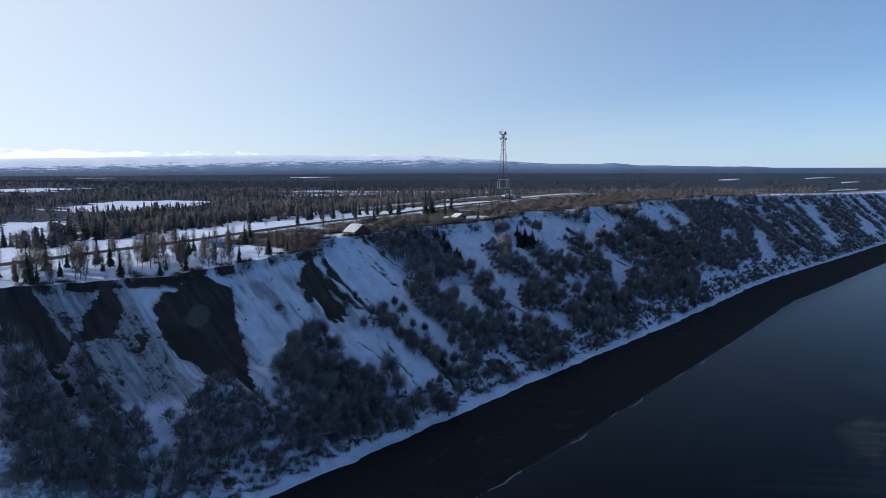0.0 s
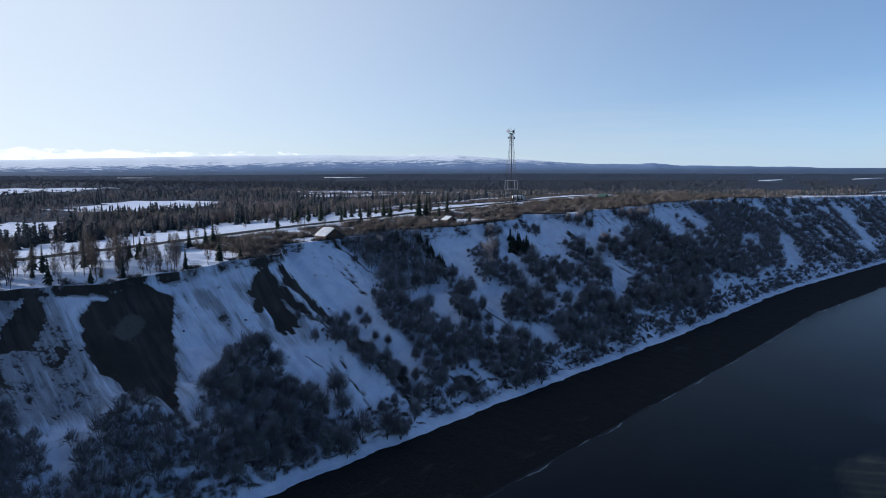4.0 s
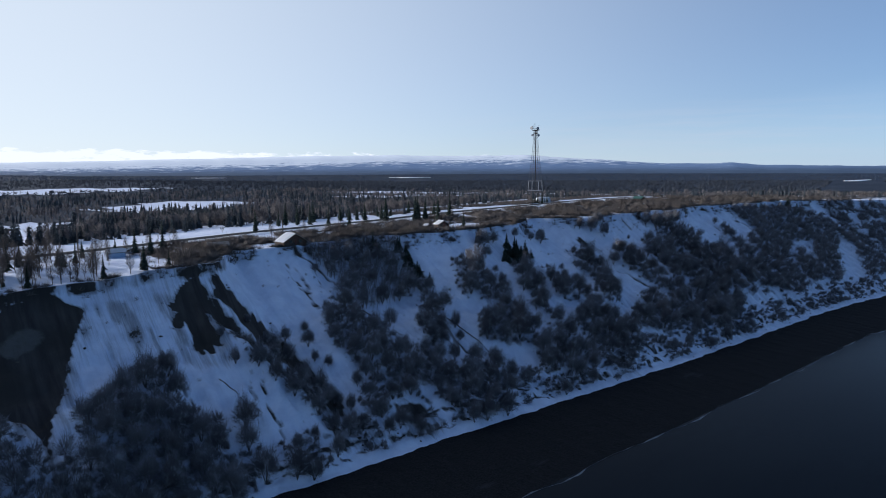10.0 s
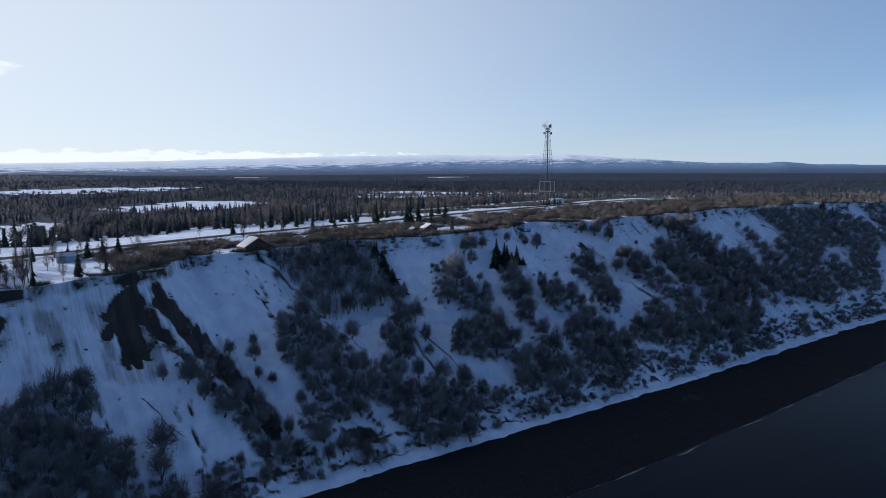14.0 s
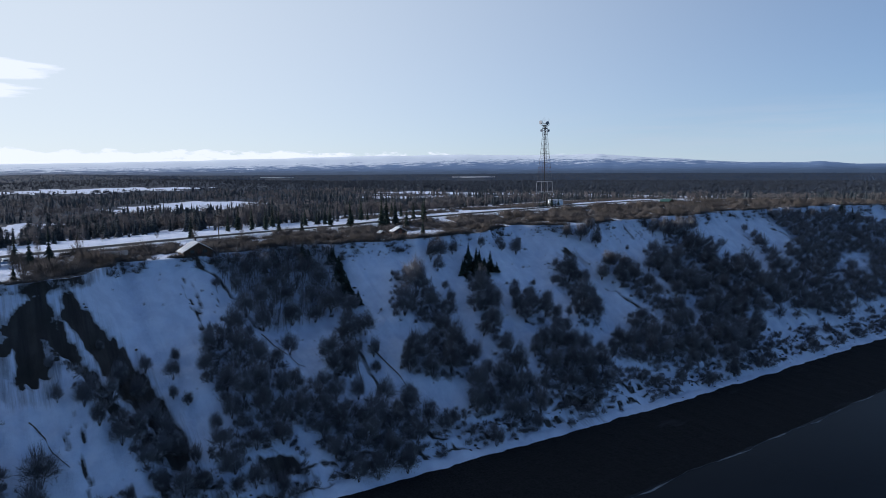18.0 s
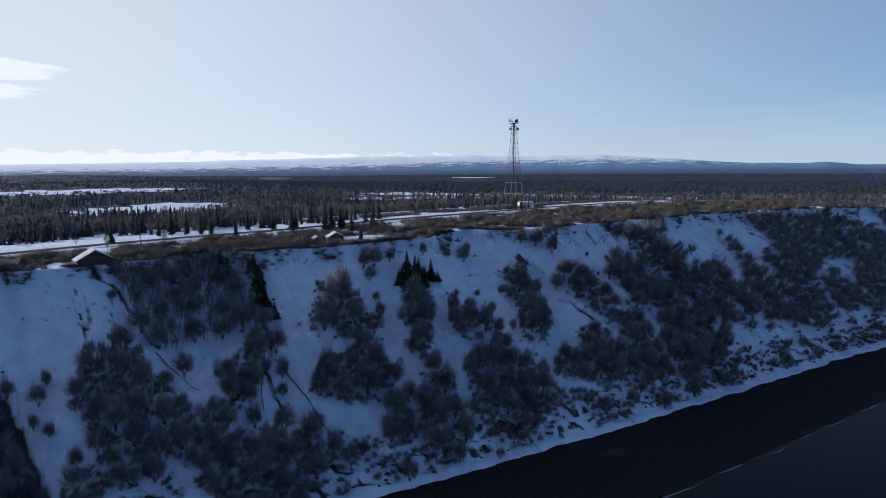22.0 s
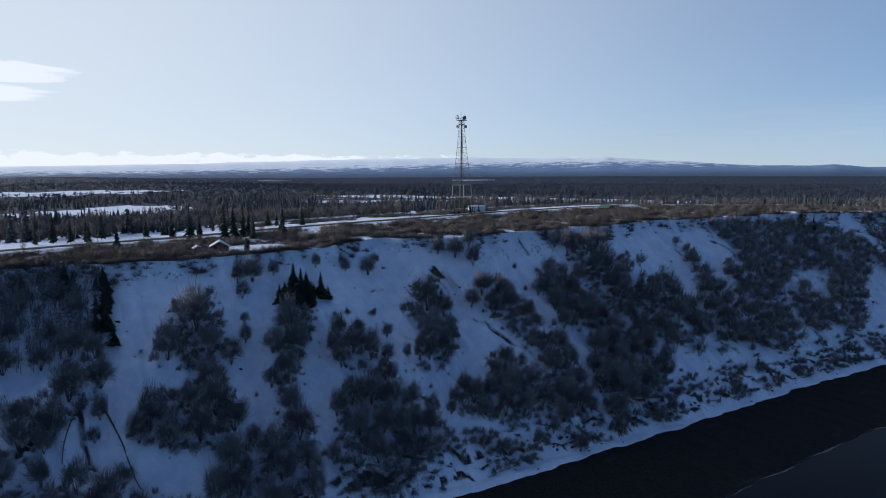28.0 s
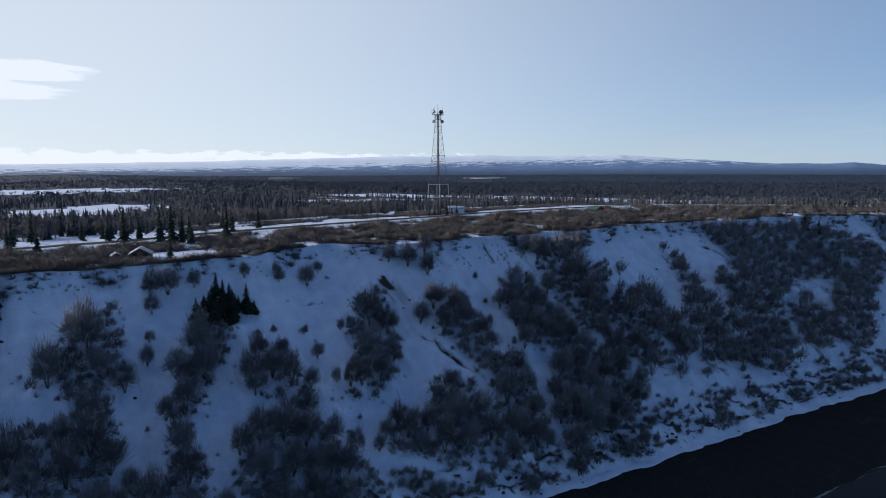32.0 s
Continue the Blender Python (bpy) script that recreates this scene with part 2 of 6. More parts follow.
# ---- the lie of the land ----
# bluff edge, bluff foot, waterline and plateau height along x
EDGE = ((-2500, 420), (-200, 215), (0, 182), (50, 172), (70, 176), (90, 163), (110, 166), (126, 160), (140, 159), (154, 179), (172, 174), (184, 177),
        (203, 181), (218, 171), (240, 168), (266, 166.5), (284, 172), (293, 174), (304, 160), (340, 158), (372, 152), (398, 154), (416, 151),
        (450, 146), (480, 139), (560, 125), (713, 104), (900, 78), (1500, -60), (5200, -1500))
FOOT = ((-2500, 330), (-200, 132), (0, 112), (80, 109), (180, 104), (280, 96.5), (350, 93.5), (400, 92), (440, 88.5), (480, 83), (600, 66), (713, 52), (900, 20), (1500, -130), (5200, -1600))
SHORE = ((-2500, 290), (-200, 92), (0, 79), (114, 75.5), (200, 71), (270, 68), (330, 66.5), (380, 65), (435, 57.5), (569, 41), (713, 18), (900, -25), (1500, -180), (5200, -1680))
TOP = ((-2500, 42), (60, 43), (130, 44), (175, 45.4), (246, 46.4), (282, 47.6), (390, 49.6), (480, 50.4), (600, 47.5), (900, 41), (1500, 38), (5200, 38))
FALL = ((0, 0), (0.012, 0.045), (0.04, 0.085), (0.08, 0.125), (0.2, 0.25), (0.35, 0.4), (0.6, 0.6), (0.9, 0.9), (0.95, 0.965), (1, 1))
ROAD = ((-600, 140), (0, 200), (100, 214), (160, 221), (220, 228), (280, 231), (320, 234), (360, 234), (400, 237), (450, 237), (560, 226), (760, 185), (1100, 115))


def along(table, x):
    t = np.array(table, float)
    return np.interp(x, t[:, 0], t[:, 1])


def waves(x, y, seed, size, octaves=4):
    """Smooth wandering values about 0, of about unit height."""
    r = np.random.default_rng(seed)
    total, amp, norm = 0.0, 1.0, 0.0
    for _ in range(octaves):
        for _ in range(4):
            a = r.uniform(0, 2 * math.pi)
            k = 2 * math.pi / size * r.uniform(0.7, 1.4)
            total = total + amp * np.sin(k * (math.cos(a) * x + math.sin(a) * y) + r.uniform(0, 6.28))
        norm += amp * 1.41
        amp, size = amp * 0.55, size / 2.1
    return total / norm


def smooth(v, a, b):
    t = np.clip((v - a) / (b - a), 0, 1)
    return t * t * (3 - 2 * t)


def edge_y(x):
    return along(EDGE, x) + 1.3 * waves(x, 0 * x, 5, 16, 3) * np.where(np.abs(x - 250) < 500, 1, 0)


def foot_y(x):
    return along(FOOT, x) + 0.5 * waves(x, 0 * x, 8, 14, 3)


def plateau_z(x, y):
    far = np.hypot(x - 110, y + 10)
    turn = np.degrees(np.arctan2(y + 10, x - 110))
    rise = np.interp(far, [800, 2500, 4900], [0, 8, 30]) * np.interp(turn, [5, 40], [0.55, 1.25])
    dip = -5.0 * np.interp(y - along(ROAD, x), [15, 120], [0, 1]) * np.interp(far, [200, 1500], [1, 0])
    brow = -2.0 * np.interp(x, [52, 66, 112, 126], [0, 1, 1, 0]) * smooth(13 - (y - edge_y(x)), 0, 13)
    return along(TOP, x) + rise + dip + brow + 0.18 * waves(x, y, 11, 14, 3)


BRUSH, SNOWY, BARE = [], [], []


def inside(areas, x, s):
    """How far inside the nearest of the areas a place on the face lies, in metres; negative outside."""
    x, t = np.broadcast_arrays(np.asarray(x, float), np.asarray(s, float) * 85)
    best = np.full(x.shape, -99.0)
    for corners in areas:
        c = np.array(corners, float) * (1, 85)
        d, odd = np.full(x.shape, 1e9), np.zeros(x.shape, bool)
        for (x0, t0), (x1, t1) in zip(c, np.roll(c, -1, 0)):
            k = np.clip(((x - x0) * (x1 - x0) + (t - t0) * (t1 - t0)) / ((x1 - x0) ** 2 + (t1 - t0) ** 2 + 1e-9), 0, 1)
            d = np.minimum(d, np.hypot(x - x0 - k * (x1 - x0), t - t0 - k * (t1 - t0)))
            if t0 != t1:
                odd ^= ((t0 > t) != (t1 > t)) & (x < (x1 - x0) * (t - t0) / (t1 - t0) + x0)
        best = np.maximum(best, np.where(odd, d, -d))
    return best


# brush-grown ribs of the face, as (x, s) corners
BRUSH.append(((97.0, 0.588), (103.5, 0.516), (111.5, 0.428), (119.0, 0.395), (120.9, 0.471), (118.0, 0.611), (121.5, 0.676), (124.6, 0.751), (121.8, 0.851), (125.5, 0.928), (123.0, 0.993), (115.1, 0.975), (108.7, 0.968), (102.5, 0.965), (88.8, 0.886), (91.9, 0.692), (97.0, 0.745)))
BRUSH.append(((61.8, 0.899), (69.4, 0.723), (75.3, 0.64), (83.5, 0.539), (87.2, 0.537), (87.6, 0.642), (91.2, 0.695), (91.3, 0.803), (90.1, 0.9), (86.4, 0.853), (81.8, 0.833), (73.3, 0.913), (67.4, 0.934)))
BRUSH.append(((48.0, 0.259), (53.1, 0.272), (53.6, 0.359), (53.6, 0.539), (54.1, 0.634), (64.3, 0.676), (62.3, 0.768), (59.8, 0.847), (56.8, 0.884), (36.9, 0.756)))
BRUSH.append(((60.1, 0.344), (63.4, 0.386), (63.5, 0.564), (66.2, 0.66), (63.1, 0.848), (51.3, 0.77)))
BRUSH.append(((171.6, 0.263), (177.1, 0.362), (179.7, 0.552), (184.7, 0.645), (191.8, 0.708), (193.1, 0.867), (169.5, 0.766)))
BRUSH.append(((135.1, 0.311), (139.4, 0.383), (143.9, 0.504), (146.9, 0.666), (152.1, 0.71), (150.6, 0.81), (146.9, 0.829), (148.5, 0.92), (145.1, 0.803), (142.7, 0.685), (139.2, 0.573), (137.1, 0.423)))
BRUSH.append(((168.4, 0.329), (173.7, 0.315), (178.5, 0.382), (180.1, 0.519), (175.7, 0.621), (179.9, 0.681), (179.1, 0.772), (174.1, 0.844), (166.1, 0.86), (157.5, 0.869), (158.9, 0.792), (165.4, 0.728), (163.2, 0.63), (160.9, 0.57)))
BRUSH.append(((209.2, 0.262), (208.6, 0.401), (205.9, 0.539), (194.5, 0.68), (186.9, 0.684), (192.8, 0.531), (200.7, 0.46)))
BRUSH.append(((193.9, 0.758), (203.4, 0.759), (207.2, 0.846), (203.3, 0.94), (195.6, 1.0), (184.2, 1.0), (181.9, 0.917), (179.7, 0.864), (182.7, 0.767), (188.0, 0.732)))
BRUSH.append(((226.1, 0.178), (235.9, 0.133), (235.7, 0.286), (231.1, 0.46), (231.8, 0.611), (229.1, 0.716), (220.3, 0.752), (214.8, 0.716), (210.0, 0.666), (213.3, 0.558), (222.5, 0.528), (222.7, 0.433), (215.8, 0.422)))
BRUSH.append(((226.3, 0.71), (231.9, 0.722), (227.3, 0.901), (220.5, 0.893), (221.4, 0.798)))
BRUSH.append(((249.5, 0.252), (258.1, 0.276), (253.3, 0.426), (243.1, 0.613), (244.1, 0.738), (241.0, 0.904), (236.5, 0.963), (229.9, 0.941), (230.4, 0.83), (238.1, 0.651), (240.7, 0.488)))
BRUSH.append(((262.6, 0.306), (265.4, 0.415), (268.1, 0.596), (263.9, 0.633), (257.9, 0.527)))
BRUSH.append(((253.4, 0.618), (264.5, 0.622), (270.2, 0.767), (274.7, 0.857), (263.9, 0.929), (252.1, 0.977), (244.4, 0.933), (247.5, 0.772)))
BRUSH.append(((291.7, 0.225), (299.0, 0.223), (296.0, 0.449), (291.3, 0.576), (281.4, 0.655), (273.7, 0.627), (275.4, 0.542), (282.9, 0.474), (282.5, 0.361)))
BRUSH.append(((306.3, 0.231), (317.1, 0.231), (317.0, 0.395), (315.4, 0.537), (319.5, 0.628), (317.2, 0.798), (312.7, 0.906), (302.5, 0.895), (299.8, 0.837), (307.1, 0.705), (307.0, 0.571), (303.7, 0.423)))
BRUSH.append(((294.6, 0.628), (305.0, 0.613), (302.9, 0.763), (299.6, 0.869), (291.9, 0.889), (285.3, 0.853), (276.0, 0.782), (282.6, 0.694), (289.6, 0.737)))
BRUSH.append(((331.4, 0.217), (341.3, 0.262), (342.5, 0.491), (342.8, 0.584), (350.1, 0.625), (347.1, 0.792), (343.3, 0.875), (328.6, 0.898), (315.5, 0.914), (318.5, 0.805), (326.0, 0.642), (331.1, 0.585), (321.5, 0.523)))
BRUSH.append(((347.8, 0.006), (372.7, 0.019), (362.3, 0.17), (372.6, 0.182), (362.3, 0.358), (344.5, 0.556), (345.9, 0.396), (344.7, 0.271)))
BRUSH.append(((367.5, 0.306), (381.0, 0.366), (375.8, 0.532), (384.3, 0.557), (388.8, 0.659), (387.3, 0.791), (377.2, 0.791), (372.3, 0.702), (356.7, 0.741), (347.0, 0.674), (346.2, 0.528)))
BRUSH.append(((403.2, 0.16), (405.8, 0.232), (397.9, 0.592), (395.8, 0.758), (387.4, 0.819), (384.6, 0.707), (387.0, 0.526)))
BRUSH.append(((425.7, 0.032), (443.1, 0.032), (469.5, 0.067), (488.6, 0.099), (496.0, 0.207), (493.3, 0.38), (444.2, 0.861), (434.7, 0.783), (413.2, 0.851), (398.3, 0.869), (391.4, 0.804), (393.6, 0.697), (403.4, 0.527), (408.6, 0.383), (422.8, 0.236)))
BRUSH.append(((500, 0.12), (540, 0.3), (520, 0.6), (500, 0.86), (474, 0.86), (492, 0.55), (497, 0.3)))
BRUSH.append(((575, 0.1), (610, 0.3), (590, 0.7), (560, 0.9), (530, 0.9), (560, 0.5)))
BRUSH.append(((660, 0.05), (700, 0.3), (680, 0.9), (620, 0.9), (650, 0.4)))
# open snow among them
SNOWY.append(((441.5, 0.441), (453.0, 0.413), (461.4, 0.45), (447.9, 0.595), (437.5, 0.61), (441.2, 0.541), (429.9, 0.598), (427.5, 0.577)))
SNOWY.append(((430.4, 0.484), (431.0, 0.525), (422.0, 0.65), (419.6, 0.762), (416.9, 0.871), (411.4, 0.87), (414.7, 0.756), (421.1, 0.615)))
SNOWY.append(((474.8, 0.298), (486.1, 0.35), (477.4, 0.409), (471.1, 0.375)))
SNOWY.append(((373.5, 0.008), (391.8, 0.007), (411.2, 0.005), (420.5, 0.008), (419.0, 0.143), (424.1, 0.203), (413.9, 0.282), (408.9, 0.363), (404.5, 0.353), (408.0, 0.255), (410.3, 0.151), (405.4, 0.092), (397.6, 0.24), (391.8, 0.408), (381.8, 0.492), (379.6, 0.452), (389.8, 0.294), (379.7, 0.276), (374.6, 0.232), (376.2, 0.152), (366.9, 0.125)))
SNOWY.append(((478.8, 0.006), (542.8, 0.007), (507.3, 0.323), (495.2, 0.197)))
# bare slumped soil
BARE.append(((87.2, 0.044), (94.6, 0.023), (102.2, 0.018), (104.0, 0.046), (107.4, 0.089), (102.9, 0.204), (99.6, 0.34), (95.1, 0.486), (91.8, 0.623), (92.3, 0.741), (91.8, 0.826), (92.3, 0.704), (91.6, 0.57), (88.7, 0.49), (85.2, 0.443), (84.3, 0.389), (82.8, 0.362), (82.3, 0.275), (83.2, 0.179), (84.1, 0.109)))
BARE.append(((73.5, 0.059), (75.5, 0.022), (78.8, 0.022), (76.5, 0.141), (72.0, 0.221), (64.4, 0.217), (69.0, 0.164)))
BARE.append(((53.9, 0.009), (60.4, 0.003), (61.5, 0.053), (61.7, 0.16), (63.5, 0.227), (56.5, 0.312), (55.8, 0.255), (53.3, 0.171), (49.7, 0.181)))
BARE.append(((128.7, 0.071), (132.4, 0.02), (134.8, 0.034), (135.8, 0.162), (136.8, 0.258), (138.5, 0.309), (135.3, 0.253), (132.7, 0.18), (132.9, 0.35), (131.1, 0.327), (130.4, 0.374), (128.1, 0.346), (128.3, 0.375), (126.7, 0.342), (127.8, 0.258), (127.7, 0.192), (125.8, 0.236), (123.8, 0.241), (126.7, 0.165), (125.4, 0.13)))
BARE.append(((138.7, 0.0), (143.4, 0.139), (149.1, 0.317), (152.5, 0.493), (154.4, 0.635), (155.6, 0.749), (153.3, 0.822), (150.9, 0.806), (149.9, 0.699), (147.7, 0.569), (144.2, 0.429), (141.1, 0.255), (137.3, 0.11)))
BARE.append(((76.5, 0.227), (77.4, 0.226), (78.9, 0.261), (77.9, 0.271)))
BARE.append(((167.4, 0.842), (172.5, 0.844), (175.4, 0.878), (173.1, 0.901), (167.9, 0.884)))
BARE.append(((299.4, 0.12), (300.8, 0.107), (302.2, 0.164), (300.7, 0.177)))
BARE.append(((153.4, 0.832), (157.2, 0.84), (156.7, 0.871), (152.7, 0.869)))
BARE.append(((248.6, 0.885), (253.5, 0.89), (255.5, 0.917), (251.6, 0.925), (248.1, 0.91)))
BARE.append(((329.0, 0.836), (334.4, 0.839), (334.6, 0.864), (329.2, 0.861)))
# narrow washed-out gullies: half-width, then (x, s) along them
GULLY = ((2.6, (132.9, 0.025), (134.9, 0.111), (136.6, 0.213), (138.8, 0.3), (140.9, 0.403), (142.0, 0.525), (146.4, 0.635), (149.0, 0.746), (148.9, 0.849), (149.0, 0.913)),
         (1.2, (134.3, 0.282), (140.1, 0.363), (142.1, 0.458)),
         (0.5, (139.0, 0.416), (134.7, 0.548), (133.4, 0.638)),
         (0.5, (138.0, 0.536), (136.2, 0.651), (136.1, 0.781), (135.2, 0.843)),
         (0.6, (119.9, 0.479), (120.5, 0.594)),
         (0.5, (167.6, 0.055), (167.9, 0.218), (167.0, 0.336)),
         (1.0, (56.3, 0.3), (57.0, 0.379), (56.9, 0.442), (58.9, 0.512), (60.0, 0.589)),
         (0.9, (57.7, 0.314), (61.2, 0.399), (62.0, 0.489), (62.9, 0.573), (64.0, 0.629), (64.2, 0.693), (62.7, 0.754), (60.8, 0.8)),
         (0.5, (77.9, 0.27), (66.3, 0.477)),
         (0.4, (76.1, 0.271), (64.0, 0.487)),
         (0.4, (79.0, 0.352), (68.0, 0.592)),
         (0.9, (172.5, 0.003), (176.9, 0.075), (179.0, 0.176), (180.7, 0.257), (182.2, 0.337)),
         (0.4, (169.7, 0.072), (169.8, 0.15), (168.1, 0.262), (168.1, 0.336)),
         (0.3, (175.8, 0.116), (170.3, 0.316)),
         (1.0, (213.2, 0.052), (210.0, 0.242), (208.0, 0.434), (203.0, 0.56), (193.4, 0.646), (187.8, 0.699)),
         (0.8, (203.0, 0.56), (202.9, 0.637), (203.6, 0.706)),
         (0.5, (180.9, 0.499), (184.2, 0.625)),
         (0.5, (230.9, 0.371), (224.2, 0.526)),
         (0.8, (301.4, 0.383), (303.3, 0.437), (305.2, 0.537), (308.2, 0.617)),
         (0.5, (288.1, 0.555), (287.4, 0.64), (288.0, 0.691)),
         (0.7, (336.3, 0.012), (335.2, 0.099)),
         (0.4, (278.0, 0.206), (283.7, 0.197)),
         (0.6, (402.1, 0.159), (400.1, 0.224)),
         (0.8, (421.5, 0.11), (425.8, 0.201)),
         (0.7, (258.4, 0.518), (261.9, 0.571), (267.7, 0.635)))


def gully(x, s):
    """1 along the gullies, 0 beside them."""
    x, t = np.broadcast_arrays(np.asarray(x, float), np.asarray(s, float) * 85)
    x = x + 0.35 * waves(x, t, 45, 9, 2)
    best = np.zeros(x.shape)
    for wide, *line in GULLY:
        c = np.array(line, float) * (1, 85)
        for (x0, t0), (x1, t1) in zip(c[:-1], c[1:]):
            k = np.clip(((x - x0) * (x1 - x0) + (t - t0) * (t1 - t0)) / ((x1 - x0) ** 2 + (t1 - t0) ** 2), 0, 1)
            best = np.maximum(best, smooth(0.6 * wide + 0.45 - np.hypot(x - x0 - k * (x1 - x0), t - t0 - k * (t1 - t0)), 0, 0.9))
    return best


def ribs(x, s):
    return smooth(inside(BRUSH, x, s), -7, 4) * 1.6 - 0.8 - 1.2 * smooth(inside(BARE, x, s), -2, 3) - 0.6 * gully(x, s)


def slope_place(x, s):
    """A place on the bluff face: s is 0 at the edge and 1 at the foot."""
    e, f = edge_y(x), foot_y(x)
    y = e + (f - e) * s
    drop = np.interp(s, *np.array(FALL).T)
    top = plateau_z(x, e)
    z = top - (top - 1.6) * drop
    bulge = np.sin(np.clip(s, 0, 1) * math.pi) ** 0.7
    return y, z + bulge * (1.6 * ribs(x, s) + 0.5 * waves(x, s * 80, 31, 9, 3) + 0.35 * waves(x, s * 12, 32, 4.5, 2)) + 0.55 * smooth(s, 0.8, 0.88) * smooth(1.0 - s, 0, 0.04) * waves(0.5 * x, s * 85, 33, 5, 3)


# snowy clearings on the plain: centre, half-lengths and turn
FIELDS = ((125, 362, 25, 76, -18), (262, 522, 62, 58, 50), (262, 1020, 150, 85, -40), (432, 495, 24, 32, 30), (508, 455, 95, 16, -27), (800, 388, 95, 14, 4), (60, 300, 30, 40, -20), (540, 580, 75, 75, -35), (658, 445, 165, 62, -63))
PONDS = ((1755, 2050, 75, 40, -52), (1141, 2568, 60, 26, -30), (1900, 500, 90, 16, 3), (2300, 345, 140, 12, -6), (1650, 190, 60, 9, -5))


def in_fields(x, y, fields, grow=0.0):
    """Above 0 inside a clearing, with a ragged rim."""
    best = np.full(np.shape(x), -9.0)
    for cx, cy, a, b, turn in fields:
        t = radians(turn)
        u = ((x - cx) * math.cos(t) + (y - cy) * math.sin(t)) / (a + grow)
        v = (-(x - cx) * math.sin(t) + (y - cy) * math.cos(t)) / (b + grow)
        best = np.maximum(best, 1 - np.hypot(u, v))
    return best + 0.25 * waves(x, y, 91, 40, 2)


def slope_cover(x, s):
    """Bare soil and leaf litter on the bluff face."""
    x, s = np.broadcast_arrays(np.asarray(x, float), np.asarray(s, float))
    wx, ws = x + 0.25 * waves(x, 85 * s, 55, 6, 2), s + 0.004 * waves(x, 85 * s, 56, 9, 3)
    soil = smooth(inside(BARE, wx, ws), -0.9, 0.7) * (1 - 0.3 * smooth(x, 118, 124) * smooth(waves(1.5 * x, 9 * s, 60, 5, 3), -0.15, 0.35))
    # grit washed down below the bare patches
    soil = np.maximum(soil, (0.6 + 0.2 * waves(x, 30 * s, 59, 7, 3)) * gully(x, s))
    soil = soil + 0.6 * smooth(1.3 - np.hypot((x - 93 + 30 * (s - 0.16)) / 5.0, (s - 0.16) / 0.05), 0, 0.6)
    below = smooth(inside(BARE, wx, ws - 0.08), -3, 2) * smooth(waves(x, 6 * s, 57, 5, 2), -0.2, 0.6)
    streaks = smooth(waves(x, 9 * s, 53, 6, 2), 0.0, 0.8) * (0.42 + 0.1 * smooth(86 - x, 0, 5)) * smooth(140 - x, 0, 8) * smooth(x, 40, 50) * smooth(s, 0.02, 0.1) * smooth(0.5 - s, 0, 0.15)
    streaks = np.maximum(streaks, below * 0.5)
    lip = smooth(0.035 - s, 0, 0.025) * (0.42 + 0.28 * smooth(116 - x, 0, 6) + 0.3 * waves(x, 60 * s, 54, 8, 3)) * smooth(165 - x, 0, 20)
    dusty = 0.44 * smooth(84 - x, 0, 4) * smooth(0.62 - s, 0, 0.1) + 0.2 * smooth(x, 104, 110) * smooth(140 - x, 0, 10) * smooth(0.5 - s, 0, 0.2)
    dusty = np.maximum(dusty, 0.26 * smooth(inside(BARE, x, s - 0.05), -7, 0))
    lip = np.maximum(lip, dusty)
    ledge = smooth(s, 0.84, 0.88) * smooth(0.975 - s, 0, 0.02) * smooth(waves(0.35 * x, 85 * s, 58, 3.2, 2), 0.25, 0.7) * 0.6
    streaks = np.maximum(streaks, ledge)
    litter = smooth(inside(BRUSH, wx, ws) + 0.6, -1.0, 2.5) * 0.5 + 0.03 + 0.2 * smooth(s, 0.55, 0.8) * smooth(waves(x, 55 * s, 76, 12, 3), 0.0, 0.4)
    litter = litter + 0.22 * smooth(64 - x, 0, 6) * smooth(s, 0.35, 0.45)
    return np.maximum(np.maximum(soil, streaks), lip), litter


def plateau_cover(x, y):
    far = np.hypot(x - 110, y + 10)
    road = along(ROAD, x)
    south = smooth(road - y, 9, 14) * smooth(y - edge_y(x), -1.0, 1.0)
    brush = south * thicket(x, y) * 0.85
    north = smooth(y - road, 30, 40) * smooth(420 - y, 0, 60) * 0.15
    # mask of ground that takes the shade-dark colour under dense trees
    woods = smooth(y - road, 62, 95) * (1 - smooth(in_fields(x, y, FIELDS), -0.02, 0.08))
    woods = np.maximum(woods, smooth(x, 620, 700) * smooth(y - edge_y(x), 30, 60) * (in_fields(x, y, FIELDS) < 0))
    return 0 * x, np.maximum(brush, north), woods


def thicket(x, y):
    """Where the dry brush grows between the road and the edge."""
    gap = np.hypot((x - 252) / 13, (y - 181) / 9)
    cabin = np.hypot((x - 171) / 11, (y - 180) / 7)
    open_end = smooth(x, 470, 480) * smooth(16 - (y - edge_y(x)), 0, 4)
    yard = smooth(x, 128, 136)
    patch = smooth(waves(x, y, 93, 28, 3), -0.95, -0.55)
    return yard * smooth(gap, 0.8, 1.2) * smooth(cabin, 0.7, 1.2) * (1 - open_end) * patch


def on_land(x, y):
    """The height of the ground anywhere above the beach."""
    x, y = np.asarray(x, float), np.asarray(y, float)
    e, f = edge_y(x), foot_y(x)
    s = np.clip((e - y) / (e - f), 0, 1)
    return np.where(y >= e, plateau_z(x, y), slope_place(x, s)[1])


